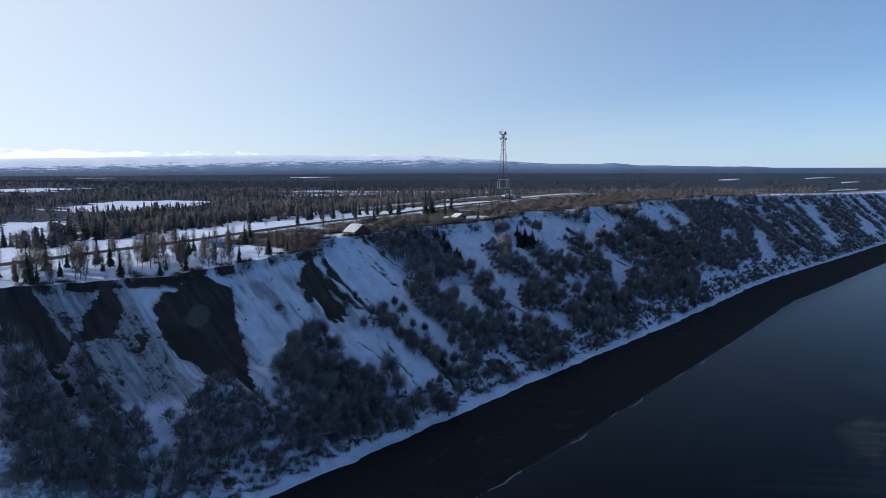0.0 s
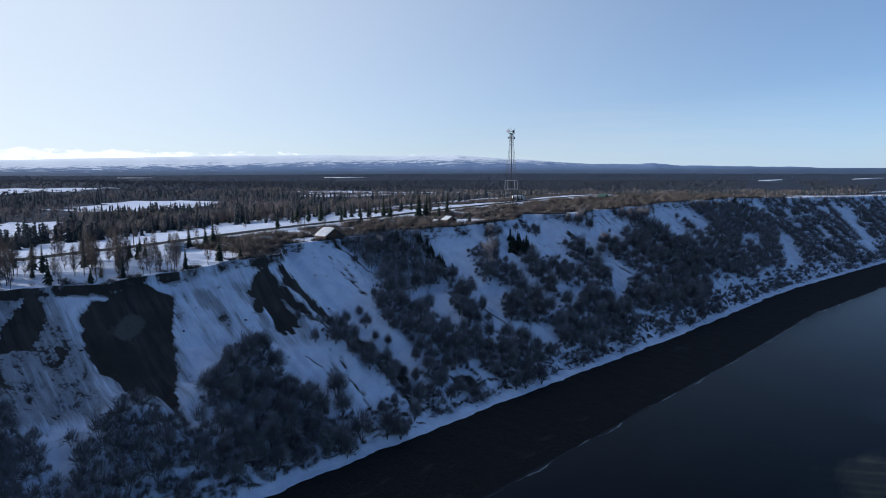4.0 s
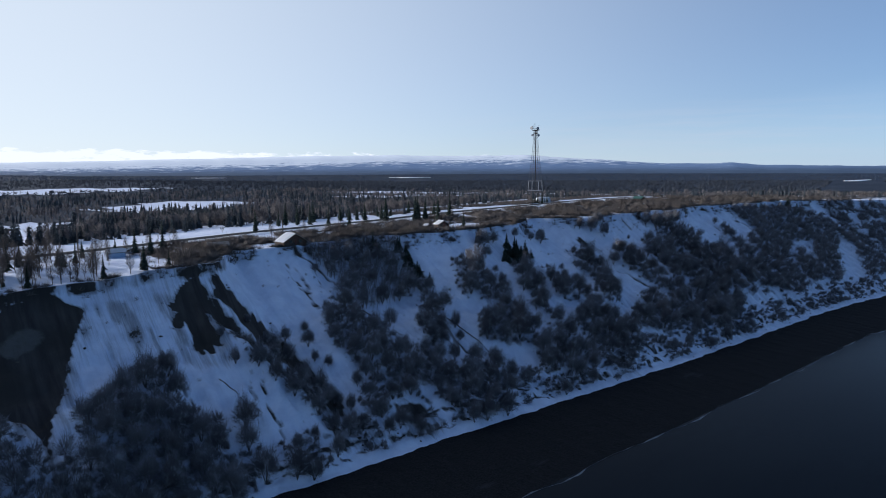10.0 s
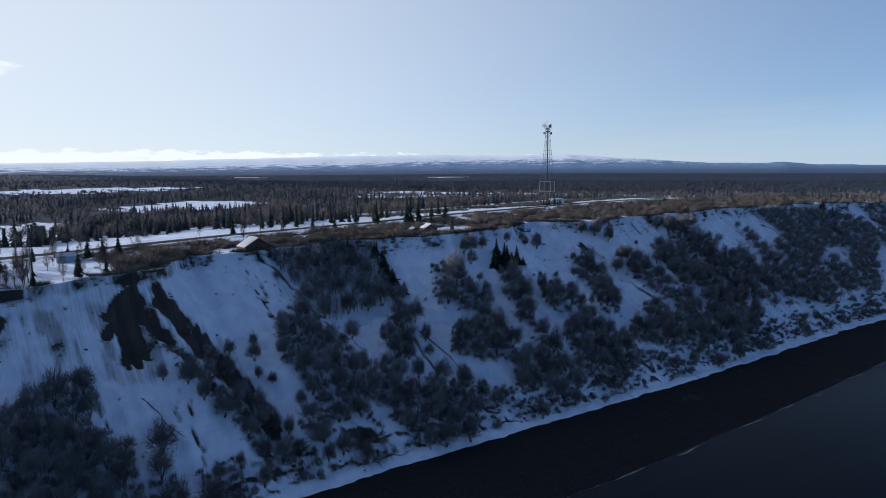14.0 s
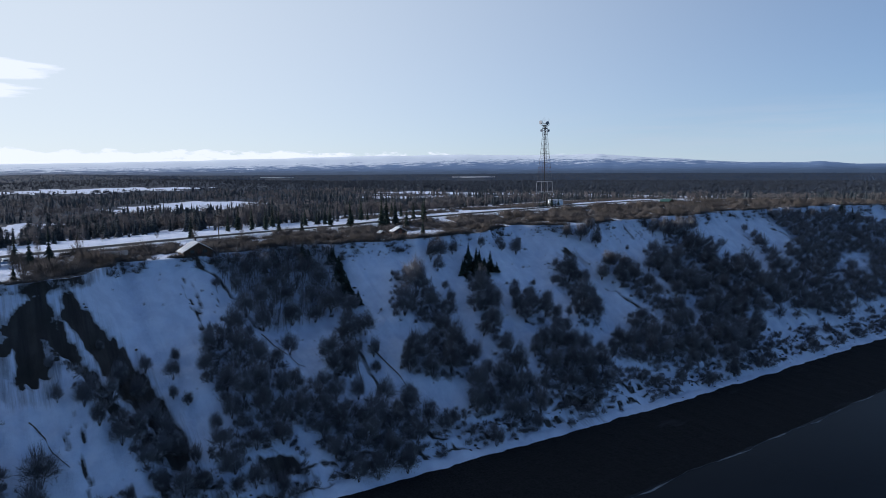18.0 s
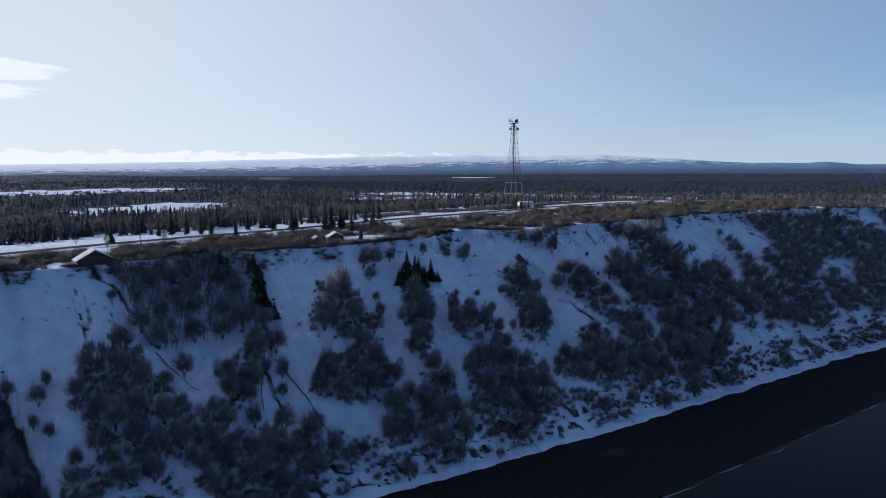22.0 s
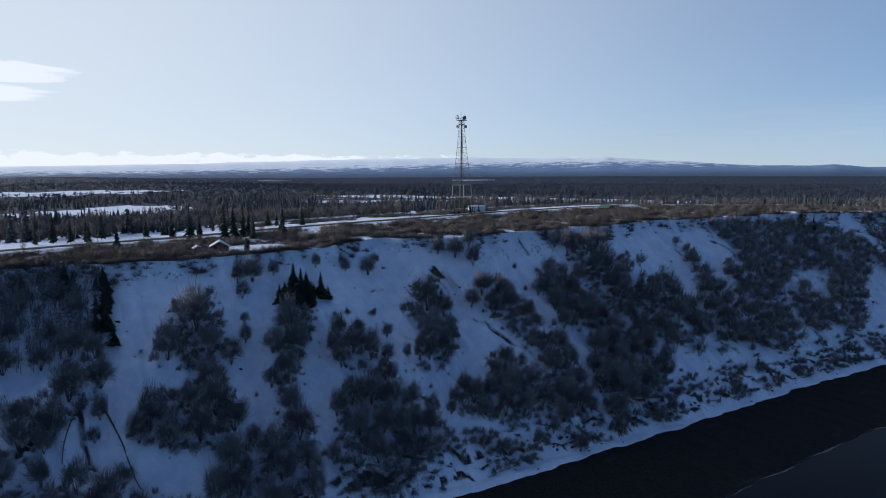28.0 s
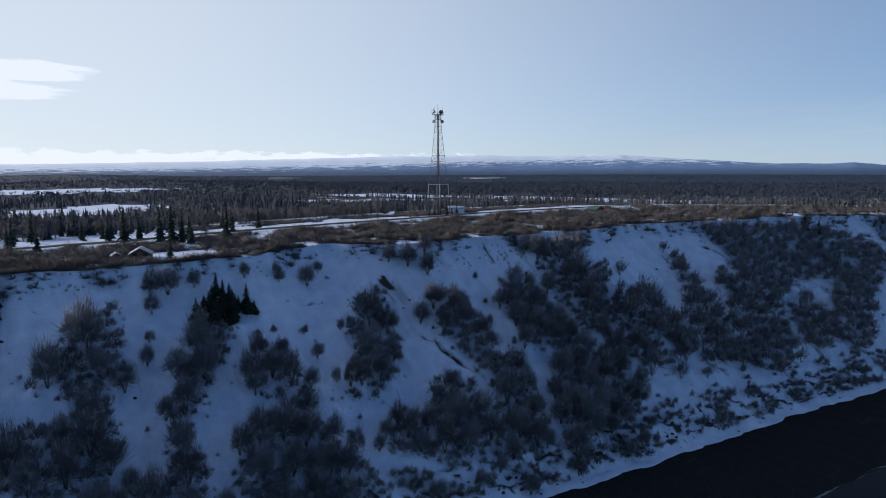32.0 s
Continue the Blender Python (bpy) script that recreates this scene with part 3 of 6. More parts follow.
def mesh_of(name, V, F, mat):
    """A mesh from arrays of corners and of faces that all have as many corners."""
    V, F = np.asarray(V, np.float32), np.asarray(F, np.int32)
    me = bpy.data.meshes.new(name)
    n, k = F.shape
    me.vertices.add(len(V))
    me.vertices.foreach_set("co", V.ravel())
    me.loops.add(n * k)
    me.loops.foreach_set("vertex_index", F.ravel())
    me.polygons.add(n)
    me.polygons.foreach_set("loop_start", np.arange(0, n * k, k, dtype=np.int32))
    me.update(calc_edges=True)
    if mat:
        me.materials.append(mat)
    return me


def add_mesh(name, verts, faces, mat, parent=None, label="", smooth_shade=False):
    me = mesh_of(name, verts, faces, mat)
    if smooth_shade:
        me.polygons.foreach_set("use_smooth", np.ones(len(me.polygons), bool))
    ob = new(name, me)
    if parent:
        ob.parent = parent
    return tagged(ob, label)


def build_ground():
    xs = np.concatenate([[-2500, -1200, -600, -300], np.arange(-150, 44, 12), np.arange(44, 500, 0.8), np.arange(500, 760, 4),
                         np.geomspace(770, 5200, 46)])
    slope = np.linspace(0, 1, 100)
    inland = np.concatenate([[0.8, 2, 3.5, 5.5, 8], np.arange(11, 150, 3), np.geomspace(155, 5600, 60)])
    beach = np.array([0.03, 0.07, 0.12, 0.2, 0.4, 0.6, 0.8, 1.0, 1.15, 1.5, 3.0])
    X, Y, Z, soil, lit, shi, woods_shade = [], [], [], [], [], [], []
    for u in reversed(inland):
        y = edge_y(xs) + u
        X.append(xs), Y.append(y), Z.append(plateau_z(xs, y))
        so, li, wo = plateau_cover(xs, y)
        soil.append(so), lit.append(li), shi.append(0 * xs), woods_shade.append(wo)
    for s in slope:
        y, z = slope_place(xs, s)
        X.append(xs), Y.append(y), Z.append(z)
        so, li = slope_cover(xs, s)
        soil.append(so), lit.append(li), shi.append(0 * xs), woods_shade.append(0 * xs)
    for b in beach:
        f, w = foot_y(xs), along(SHORE, xs)
        y = f + (w - f) * b
        X.append(xs), Y.append(y), Z.append(1.6 * (1 - b) + 0.1 * waves(xs, y, 41, 7, 3) * (b < 0.95))
        soil.append(0 * xs), lit.append(0 * xs), woods_shade.append(0 * xs)
        shi.append(0 * xs + smooth(b, -0.03, 0.06))
    rows, cols = len(X), len(xs)
    V = np.stack([np.concatenate(X), np.concatenate(Y), np.concatenate(Z)], 1)
    i = (np.arange(rows - 1)[:, None] * cols + np.arange(cols - 1)).ravel()
    F = np.stack([i, i + cols, i + cols + 1, i + 1], 1)
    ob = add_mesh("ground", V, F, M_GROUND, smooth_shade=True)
    for name, data in (("soil", soil), ("litter", lit), ("shingle", shi), ("woods", woods_shade)):
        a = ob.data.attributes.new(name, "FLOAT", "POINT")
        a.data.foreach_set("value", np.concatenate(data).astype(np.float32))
    tagged(ob, "snow-covered plateau falling away in an eroded bluff to a dark shingle beach", "ground", kind="structure")


build_ground()


def build_water():
    xs = np.concatenate([np.linspace(-2500, 0, 12), np.linspace(20, 760, 75), np.geomspace(790, 5200, 24)])
    n = len(xs)
    rows = [np.stack([xs, along(SHORE, xs) + 4 - 0.0 * xs, 0 * xs], 1)]
    for u in (10, 40, 120, 400, 1500, 4500):
        rows.append(np.stack([xs, along(SHORE, xs) - u, 0 * xs], 1))
    V = np.concatenate(rows)
    V[:, 2] = 0.02
    i = (np.arange(len(rows) - 1)[:, None] * n + np.arange(n - 1)).ravel()
    ob = add_mesh("water", V, np.stack([i, i + n, i + n + 1, i + 1], 1), M_WATER, smooth_shade=True)
    tagged(ob, "calm dark grey-blue river water along the beach", "water", kind="structure")


build_water()


def build_shore_ice():
    """A thin broken rim of ice where the water meets the shingle."""
    xs = np.arange(60, 620, 1.5)
    y = along(SHORE, xs) + 0.8 * waves(xs, 0 * xs, 21, 30, 4)
    wide = 0.28 * smooth(waves(xs, 0 * xs, 22, 18, 3), -0.2, 0.7) + 0.03
    rows = [np.stack([xs, y + k * wide, 0.06 + 0.05 * (1 - k * k) + 0 * xs], 1) for k in (-1.0, 0.0, 1.0)]
    n = len(xs)
    i = (np.arange(2)[:, None] * n + np.arange(n - 1)).ravel()
    ob = add_mesh("shore_ice", np.concatenate(rows), np.stack([i, i + 1, i + n + 1, i + n], 1), M_ICE, smooth_shade=True)
    tagged(ob, "thin broken rim of grey ice along the waterline", "ice", kind="structure")


build_shore_ice()

# ---- plants ----


def prisms(segs, sides=3):
    """Tapered sticks from rows of (start, end, radius at start, radius at end)."""
    segs = np.asarray(segs, float)
    a, b, r0, r1 = segs[:, :3], segs[:, 3:6], segs[:, 6], segs[:, 7]
    d = b - a
    d /= np.maximum(np.linalg.norm(d, axis=1, keepdims=True), 1e-6)
    ref = np.where(np.abs(d[:, 2:3]) > 0.9, np.array([[1.0, 0, 0]]), np.array([[0, 0, 1.0]]))
    u = np.cross(d, ref)
    u /= np.linalg.norm(u, axis=1, keepdims=True)
    v = np.cross(d, u)
    ring = []
    for base, r in ((a, r0), (b, r1)):
        for k in range(sides):
            t = 2 * math.pi * k / sides
            ring.append(base + (u * math.cos(t) + v * math.sin(t)) * r[:, None])
    V = np.stack(ring, 1).reshape(-1, 3)
    i = np.arange(len(segs))[:, None] * 2 * sides
    quads = [np.concatenate([i + k, i + (k + 1) % sides, i + sides + (k + 1) % sides, i + sides + k], 1) for k in range(sides)]
    return V, np.concatenate(quads)


def spikes(segs):
    """Thin three-sided twigs that taper to a point; rows as for prisms."""
    segs = np.asarray(segs, float)
    a, b, r = segs[:, :3], segs[:, 3:6], segs[:, 6]
    d = b - a
    d /= np.maximum(np.linalg.norm(d, axis=1, keepdims=True), 1e-6)
    ref = np.where(np.abs(d[:, 2:3]) > 0.9, np.array([[1.0, 0, 0]]), np.array([[0, 0, 1.0]]))
    u = np.cross(d, ref)
    u /= np.linalg.norm(u, axis=1, keepdims=True)
    v = np.cross(d, u)
    ring = [a + (u * math.cos(t) + v * math.sin(t)) * r[:, None] for t in (0, 2.094, 4.189)] + [b + 0 * a]
    i = np.arange(len(segs))[:, None] * 4
    return np.stack(ring, 1).reshape(-1, 3), np.concatenate([np.concatenate([i + k, i + (k + 1) % 3, i + 3], 1) for k in range(3)])


def halved(piece):
    """Quads cut into triangles."""
    v, f = piece
    return v, np.concatenate([f[:, [0, 1, 2]], f[:, [0, 2, 3]]])


def joined(pieces):
    V, F, n = [], [], 0
    for v, f in pieces:
        V.append(v)
        F.append(f + n)
        n += len(v)
    return np.concatenate(V), np.concatenate(F)


def grow_shrub(seed, stems=30, thick=0.03):
    """A low leafless bush of unit height: fine twigs rising to a rounded, lumpy top."""
    r = np.random.default_rng(seed)
    segs = []
    for k in range(stems):
        d = r.normal(0, 1, 3)
        d[2] = abs(d[2]) + 0.1
        d /= np.linalg.norm(d)
        e = d * np.array([0.8, 0.8, 0.95]) * r.uniform(0.7, 1.1)
        b = e * r.uniform(0.0, 0.55) * (1, 1, 0.8)
        segs.append([*b, *(e + r.normal(0, 0.1, 3)), thick, 0])
    return spikes(segs)


def grow_spruce(seed, height, width, tiers=11, boughs=8):
    """A spruce crown of drooping boughs, each a thin wedge with thickness, and its trunk."""
    r = np.random.default_rng(seed)
    V, F, n = [], [], 0
    for i in range(tiers):
        t = (i + 0.3) / tiers
        z = height * (0.08 + 0.9 * t)
        reach = width / 2 * (1 - t) ** 0.85 * r.uniform(0.8, 1.15) + 0.08
        for k in range(max(4, int(boughs * (1 - 0.5 * t)))):
            a = 2 * math.pi * (k + r.uniform(-0.4, 0.4)) / boughs * (boughs / max(4, int(boughs * (1 - 0.5 * t))))
            l = reach * r.uniform(0.65, 1.2)
            d = np.array([math.cos(a), math.sin(a), 0])
            side = np.array([-math.sin(a), math.cos(a), 0]) * l * 0.42
            root = np.array([0, 0, z + 0.10 * height / tiers * 8])
            tip = d * l + (0, 0, z - l * 0.38)
            mid = d * l * 0.55 + (0, 0, z - l * 0.05)
            V += [root, mid + side + (0, 0, -0.16 * l), tip, mid - side + (0, 0, -0.16 * l), mid + (0, 0, 0.16 * l)]
            F += [[n, n + 1, n + 4], [n + 1, n + 2, n + 4], [n + 2, n + 3, n + 4], [n + 3, n, n + 4], [n, n + 3, n + 1], [n + 1, n + 3, n + 2]]
            n += 5
    top = np.array([0, 0, height])
    V += [top, np.array([0.12, 0, height * 0.9]), np.array([-0.06, 0.1, height * 0.9]), np.array([-0.06, -0.1, height * 0.9])]
    F += [[n, n + 1, n + 2], [n, n + 2, n + 3], [n, n + 3, n + 1]]
    trunk = [[0, 0, -0.3, 0, 0, height * 0.5, height * 0.016, height * 0.009], [0, 0, height * 0.5, 0, 0, height * 0.95, height * 0.009, 0.01]]
    return trunk, np.array(V), np.array(F)


def far_spruce(seed, sides=5, tiers=3):
    """A small spruce of unit height for distant woods."""
    r = np.random.default_rng(seed)
    V, F, n = [], [], 0
    for i in range(tiers):
        z0, z1 = 0.08 + 0.27 * i, min(1.0, 0.5 + 0.26 * i)
        rad = 0.17 * (1 - i * 0.27)
        V.append([0, 0, z1])
        for k in range(sides):
            a = 2 * math.pi * (k + 0.5 * i) / sides
            q = rad * r.uniform(0.75, 1.25)
            V.append([q * math.cos(a), q * math.sin(a), z0 - r.uniform(0, 0.06)])
        F += [[n, n + 1 + k, n + 1 + (k + 1) % sides] for k in range(sides)]
        n += sides + 1
    return np.array(V), np.array(F)


def far_birch(seed, count=9, thick=0.03):
    """A small bare broadleaf of unit height for distant woods: a stem and sprays that end on a rounded crown."""
    r = np.random.default_rng(seed)
    segs = [[0, 0, 0, 0, 0, 0.8, 0.018, 0]]
    wide = r.uniform(0.2, 0.3)
    for _ in range(count):
        d = r.normal(0, 1, 3)
        d[2] = d[2] * 0.8 + 0.25
        d /= np.linalg.norm(d)
        mid = np.array([0, 0, 0.58 + 0.1 * d[2]])
        skin = np.array([wide, wide, 0.36])
        e = d + r.normal(0, 0.22, 3) + (0, 0, 0.1)
        segs.append([*(mid + d * skin * r.uniform(0.15, 0.75) - (0, 0, 0.07)), *(mid + e * skin * r.uniform(0.7, 1.08)), thick, 0])
    return spikes(segs)


def grow_birch(seed, height, twigs=420):
    """A slender leafless birch: a bent trunk, rising limbs and a fine rounded crown."""
    r = np.random.default_rng(seed)
    trunk, fine, p = [], [], np.array([0, 0, -0.3])
    for i in range(6):
        q = p + np.array([*r.normal(0, 0.018 * height, 2), (height + 0.3) / 6.5])
        trunk.append([*p, *q, 0.013 * height * (1 - i / 6.5), 0.013 * height * (1 - (i + 1) / 6.5)])
        p = q
    wide = 0.19 * height
    for k in range(twigs):
        d = r.normal(0, 1, 3)
        d /= np.linalg.norm(d)
        z = 0.62 * height + d[2] * 0.36 * height
        slim = 1.15 - 0.5 * z / height
        e = np.array([d[0] * wide * slim, d[1] * wide * slim, z])
        if k < 26:
            b = np.array([0, 0, max(0.25 * height, z - 0.2 * height)])
            fine.append([*b, *(e * (0.85, 0.85, 1)), 0.045, 0])
        else:
            e = e + r.normal(0, 0.03 * height, 3)
            b = e * (r.uniform(0.25, 0.75), r.uniform(0.25, 0.75), 1) - (0, 0, 0.07 * height)
            fine.append([*b, *e, 0.03, 0])
    return np.array(trunk), np.array(fine)


def scatter(variants, places, sizes, rng, flat=1.0, lean=0.0):
    """Copies of the variants, turned and sized, in one pair of arrays. Each variant is (verts, faces)."""
    V, F, n = [], [], 0
    pick = rng.integers(0, len(variants), len(places))
    for k, (v, f) in enumerate(variants):
        sel = np.nonzero(pick == k)[0]
        if not len(sel):
            continue
        a = rng.uniform(0, 2 * math.pi, len(sel))
        c, s = np.cos(a)[:, None], np.sin(a)[:, None]
        size = np.asarray(sizes)[sel][:, None]
        w = size * flat * rng.uniform(0.85, 1.2, len(sel))[:, None]
        P = np.asarray(places)[sel]
        out = np.stack([(v[:, 0] * c - v[:, 1] * s) * w + P[:, :1], (v[:, 0] * s + v[:, 1] * c) * w - lean * v[:, 2] * size + P[:, 1:2], v[:, 2] * size + P[:, 2:3]], -1)
        V.append(out.reshape(-1, 3))
        F.append((f[None] + (np.arange(len(sel)) * len(v))[:, None, None]).reshape(-1, f.shape[1]) + n)
        n += len(sel) * len(v)
    return np.concatenate(V), np.concatenate(F)


def tree_thing(name, trunk_mesh, crown_mesh, label, category, group, m):
    root = new(name)
    root.matrix_world = m
    for part_name, me in (("trunk", trunk_mesh), ("crown", crown_mesh)):
        o = new(part_name, me)
        o.parent = root
    return tagged(root, label, category, group)


def grow_dome(seed, height, spread, twigs, thick, stem=0.05):
    """A dense rounded leafless clump: fanned stems, forked limbs and fine twigs that radiate to a lumpy dome."""
    r = np.random.default_rng(seed)
    stems, fine = [], []
    mid = np.array([0, 0, 0.22 * height])
    lumps = r.normal(0, 1, (7, 3))
    lumps[:, 2] = np.abs(lumps[:, 2])
    lumps /= np.linalg.norm(lumps, axis=1, keepdims=True)
    squash = r.uniform(0.85, 1.15)

    def skin(d):
        k = np.exp(6 * (lumps @ d - 1)).max()
        return (0.5 + 0.5 * k) * np.array([spread / 2 * squash, spread / 2 / squash, height * 0.8])

    for k in range(9):
        a, up = 2 * math.pi * (k + r.uniform(-0.3, 0.3)) / 9, r.uniform(0.5, 2.2)
        d = np.array([math.cos(a), math.sin(a), up])
        d /= np.linalg.norm(d)
        q = mid + d * skin(d) * 0.62
        stems.append([d[0] * 0.1, d[1] * 0.1, -0.3, *q, stem, 0.3 * stem])
        for _ in range(5):
            e = d + r.normal(0, 0.34, 3)
            e[2] = abs(e[2])
            e /= np.linalg.norm(e)
            fine.append([*(mid + (q - mid) * r.uniform(0.4, 1)), *(mid + e * skin(e) * 0.95), max(0.035, 0.6 * thick), 0])
    for _ in range(twigs):
        d = r.normal(0, 1, 3)
        d[2] = abs(d[2]) + r.uniform(-0.2, 0.25)
        d /= np.linalg.norm(d)
        t = d + r.normal(0, 0.16, 3) + (0, 0, 0.1)
        t /= np.linalg.norm(t)
        p = mid + d * skin(d) * r.uniform(0.2, 0.8)
        e = mid + t * skin(t) * r.uniform(0.62, 1.14)
        fine.append([*p, *e, thick * r.uniform(0.7, 1.25), 0])
    return np.array(stems), np.array(fine)


def one_root(piece, sides):
    """Stems that share their lowest ring."""
    v, f = piece
    return v, np.where(f % (2 * sides) < sides, f % sides, f)


ALDERS = [(one_root(prisms(t, 4), 4), spikes(c)) for t, c in (grow_dome(100 + k, 7.6, 6.9, 880, 0.031) for k in range(10))]
BIRCHES = [(prisms(t, 5), spikes(c)) for t, c in (grow_birch(200 + k, 8.5) for k in range(4))]
SHRUBS = [grow_shrub(300 + k, 46, 0.02) for k in range(6)]
SPRUCES = [grow_spruce(400 + k, 1.0 * h, h * w) for k, (h, w) in enumerate(((9, 0.36), (8, 0.42), (10, 0.33), (7, 0.46), (9, 0.40)))]
ALDER_MESH = [(mesh_of("alder_trunk", *t, M_TRUNK), mesh_of("alder_crown", *c, M_TWIG)) for t, c in ALDERS]
BIRCH_MESH = [(mesh_of("birch_trunk", *t, M_TRUNK), mesh_of("birch_crown", *c, M_LIMB)) for t, c in BIRCHES]
SPRUCE_MESH = [(mesh_of("spruce_trunk", *prisms(t, 6), M_TRUNK), mesh_of("spruce_crown", v, f, M_NEEDLE)) for t, v, f in SPRUCES]

LIGHT, SPARSE = [], []
for k in range(8):
    t, c = grow_dome(500 + k, 7.4, 6.8, 170, 0.07)
    LIGHT.append(joined([halved(prisms(t, 3)), spikes(c)]))
    t, c = grow_dome(540 + k, 6.6, 7.0, 78, 0.12)
    SPARSE.append(spikes(c))
SMALL = [grow_shrub(560 + k, 24) for k in range(5)]


def slope_growth(x, s):
    """How thickly the undergrowth stands."""
    full = smooth(inside(BRUSH, x, s), -1.0, 1.0)
    full = full * np.where(x > 385, 0.3 + 0.7 * smooth(waves(x + 8 * s, 9 * s, 78, 15, 2), -0.25, 0.05), 1)
    foot = smooth(s, 0.8, 0.88) * smooth(0.985 - s, 0, 0.02) * smooth(waves(x, 40 * s, 73, 14, 2), -0.5, -0.1)
    rim = smooth(0.07 + 0.06 * smooth(x, 295, 320) - s, 0, 0.05) * (x > 172) * smooth(waves(x, 20 * s, 74, 12, 2), -0.15, 0.1)
    shut = np.maximum(smooth(inside(BARE, x, s), -1, 1), smooth(inside(SNOWY, x, s), -1, 1))
    return np.maximum(np.maximum(full, foot), np.maximum(rim, 0.008)) * (1 - shut) * (1 - 0.8 * gully(x, s))


# alder clumps on the face: x, s and the width of the crown, stretch by stretch
GROVES = []
GROVES.append(((40.1, 0.731, 5.6), (41.2, 0.608, 5.8), (44.1, 0.748, 7.2), (44.2, 0.675, 7.4), (46.1, 0.435, 6.1), (46.2, 0.516, 7.8), (47.4, 0.619, 7.5), (47.9, 0.356, 8.2), (48.6, 0.754, 7.3), (48.7, 0.678, 6.9), (50.4, 0.419, 8.0), (50.5, 0.244, 7.8), (51.3, 0.545, 7.2), (51.9, 0.319, 7.0), (52.0, 0.599, 5.3), (52.6, 0.685, 6.9), (52.7, 0.817, 7.2), (53.8, 0.749, 7.4), (56.4, 0.573, 7.2), (56.8, 0.689, 7.0), (57.3, 0.809, 6.8), (57.6, 0.860, 6.2), (58.0, 0.628, 7.1), (58.7, 0.736, 6.9), (59.3, 0.481, 7.4), (60.3, 0.382, 6.4), (61.0, 0.859, 5.1), (61.9, 0.711, 6.9), (62.0, 0.583, 5.4), (63.5, 0.836, 6.2)))
GROVES.append(((63.7, 0.909, 5.6), (64.8, 0.636, 4.8), (64.8, 0.791, 5.8), (65.7, 0.603, 2.8), (66.5, 0.872, 7.4), (68.2, 0.812, 5.7), (69.5, 0.918, 6.8), (70.5, 0.773, 7.7), (70.8, 0.668, 4.8), (71.2, 0.727, 5.3), (71.3, 0.844, 8.2)))
GROVES.append(((75.1, 0.681, 7.3), (75.5, 0.863, 8.2), (76.5, 0.742, 8.5), (80.1, 0.780, 8.5), (80.5, 0.630, 7.5), (81.3, 0.847, 7.2), (81.3, 0.876, 4.8), (84.5, 0.620, 6.9), (84.7, 0.926, 7.2), (85.2, 0.780, 7.9), (85.4, 0.704, 7.5), (89.0, 0.857, 6.8), (92.1, 0.801, 7.5), (94.1, 0.721, 7.1)))
GROVES.append(((95.0, 0.862, 8.1), (95.4, 0.929, 6.8), (97.6, 0.769, 8.3), (99.4, 0.619, 7.4), (99.6, 0.905, 8.1), (101.1, 0.819, 8.9), (102.4, 0.689, 8.5), (102.6, 0.596, 8.1), (104.5, 0.943, 8.2), (105.9, 0.865, 8.9), (106.8, 0.757, 9.1), (107.6, 0.651, 9.3), (108.4, 0.537, 8.4), (109.8, 0.904, 8.3), (110.7, 0.950, 7.1), (111.9, 0.803, 9.1), (112.3, 0.671, 9.4), (112.5, 0.532, 9.1)))
GROVES.append(((115.8, 0.725, 8.7), (116.2, 0.872, 8.5), (116.9, 0.929, 7.8), (117.9, 0.574, 7.1), (117.9, 0.482, 7.9), (118.5, 0.768, 8.7), (120.4, 0.949, 9.1), (120.8, 0.820, 8.1), (121.2, 0.981, 5.5), (127.4, 0.821, 7.9), (128.3, 0.937, 10.0), (128.8, 0.743, 9.6), (133.2, 0.317, 3.5), (133.5, 0.455, 4.8), (134.3, 0.967, 8.9)))
GROVES.append(((137.5, 0.988, 7.0), (137.7, 0.867, 5.2), (137.9, 0.517, 6.2), (139.7, 0.607, 6.1), (142.4, 0.855, 4.1), (143.0, 0.682, 6.8), (143.4, 0.511, 5.0), (143.6, 0.254, 3.2), (145.7, 0.933, 6.6), (145.8, 0.435, 7.3), (146.0, 0.374, 4.4), (146.5, 0.781, 6.0), (147.3, 0.659, 5.6), (148.4, 0.855, 5.9), (148.5, 0.520, 6.5)))
GROVES.append(((150.2, 0.760, 6.1), (150.4, 0.619, 7.0), (151.8, 0.879, 7.7), (151.8, 0.694, 6.9), (151.9, 0.452, 5.4), (153.2, 0.773, 5.7), (153.5, 0.733, 5.0), (155.6, 0.585, 3.9), (155.6, 0.886, 6.0), (155.6, 0.813, 5.1), (157.1, 0.498, 6.1), (158.0, 0.616, 3.9), (159.0, 0.421, 4.2), (160.6, 0.805, 7.4), (160.9, 0.921, 5.4), (161.4, 0.725, 5.1), (161.9, 0.861, 7.3), (163.5, 0.533, 6.7)))
GROVES.append(((165.1, 0.921, 6.7), (165.3, 0.713, 6.4), (166.6, 0.437, 7.0), (166.7, 0.613, 7.9), (167.6, 0.821, 6.9), (169.0, 0.670, 8.5), (170.0, 0.940, 6.1), (171.5, 0.721, 7.8), (172.7, 0.480, 7.9), (173.4, 0.826, 7.0), (173.7, 0.634, 8.0), (174.1, 0.381, 8.2), (175.4, 0.764, 7.7), (175.4, 0.117, 3.9), (176.0, 0.556, 7.7), (177.8, 0.680, 7.3), (179.7, 0.763, 7.1), (179.9, 0.281, 9.4)))
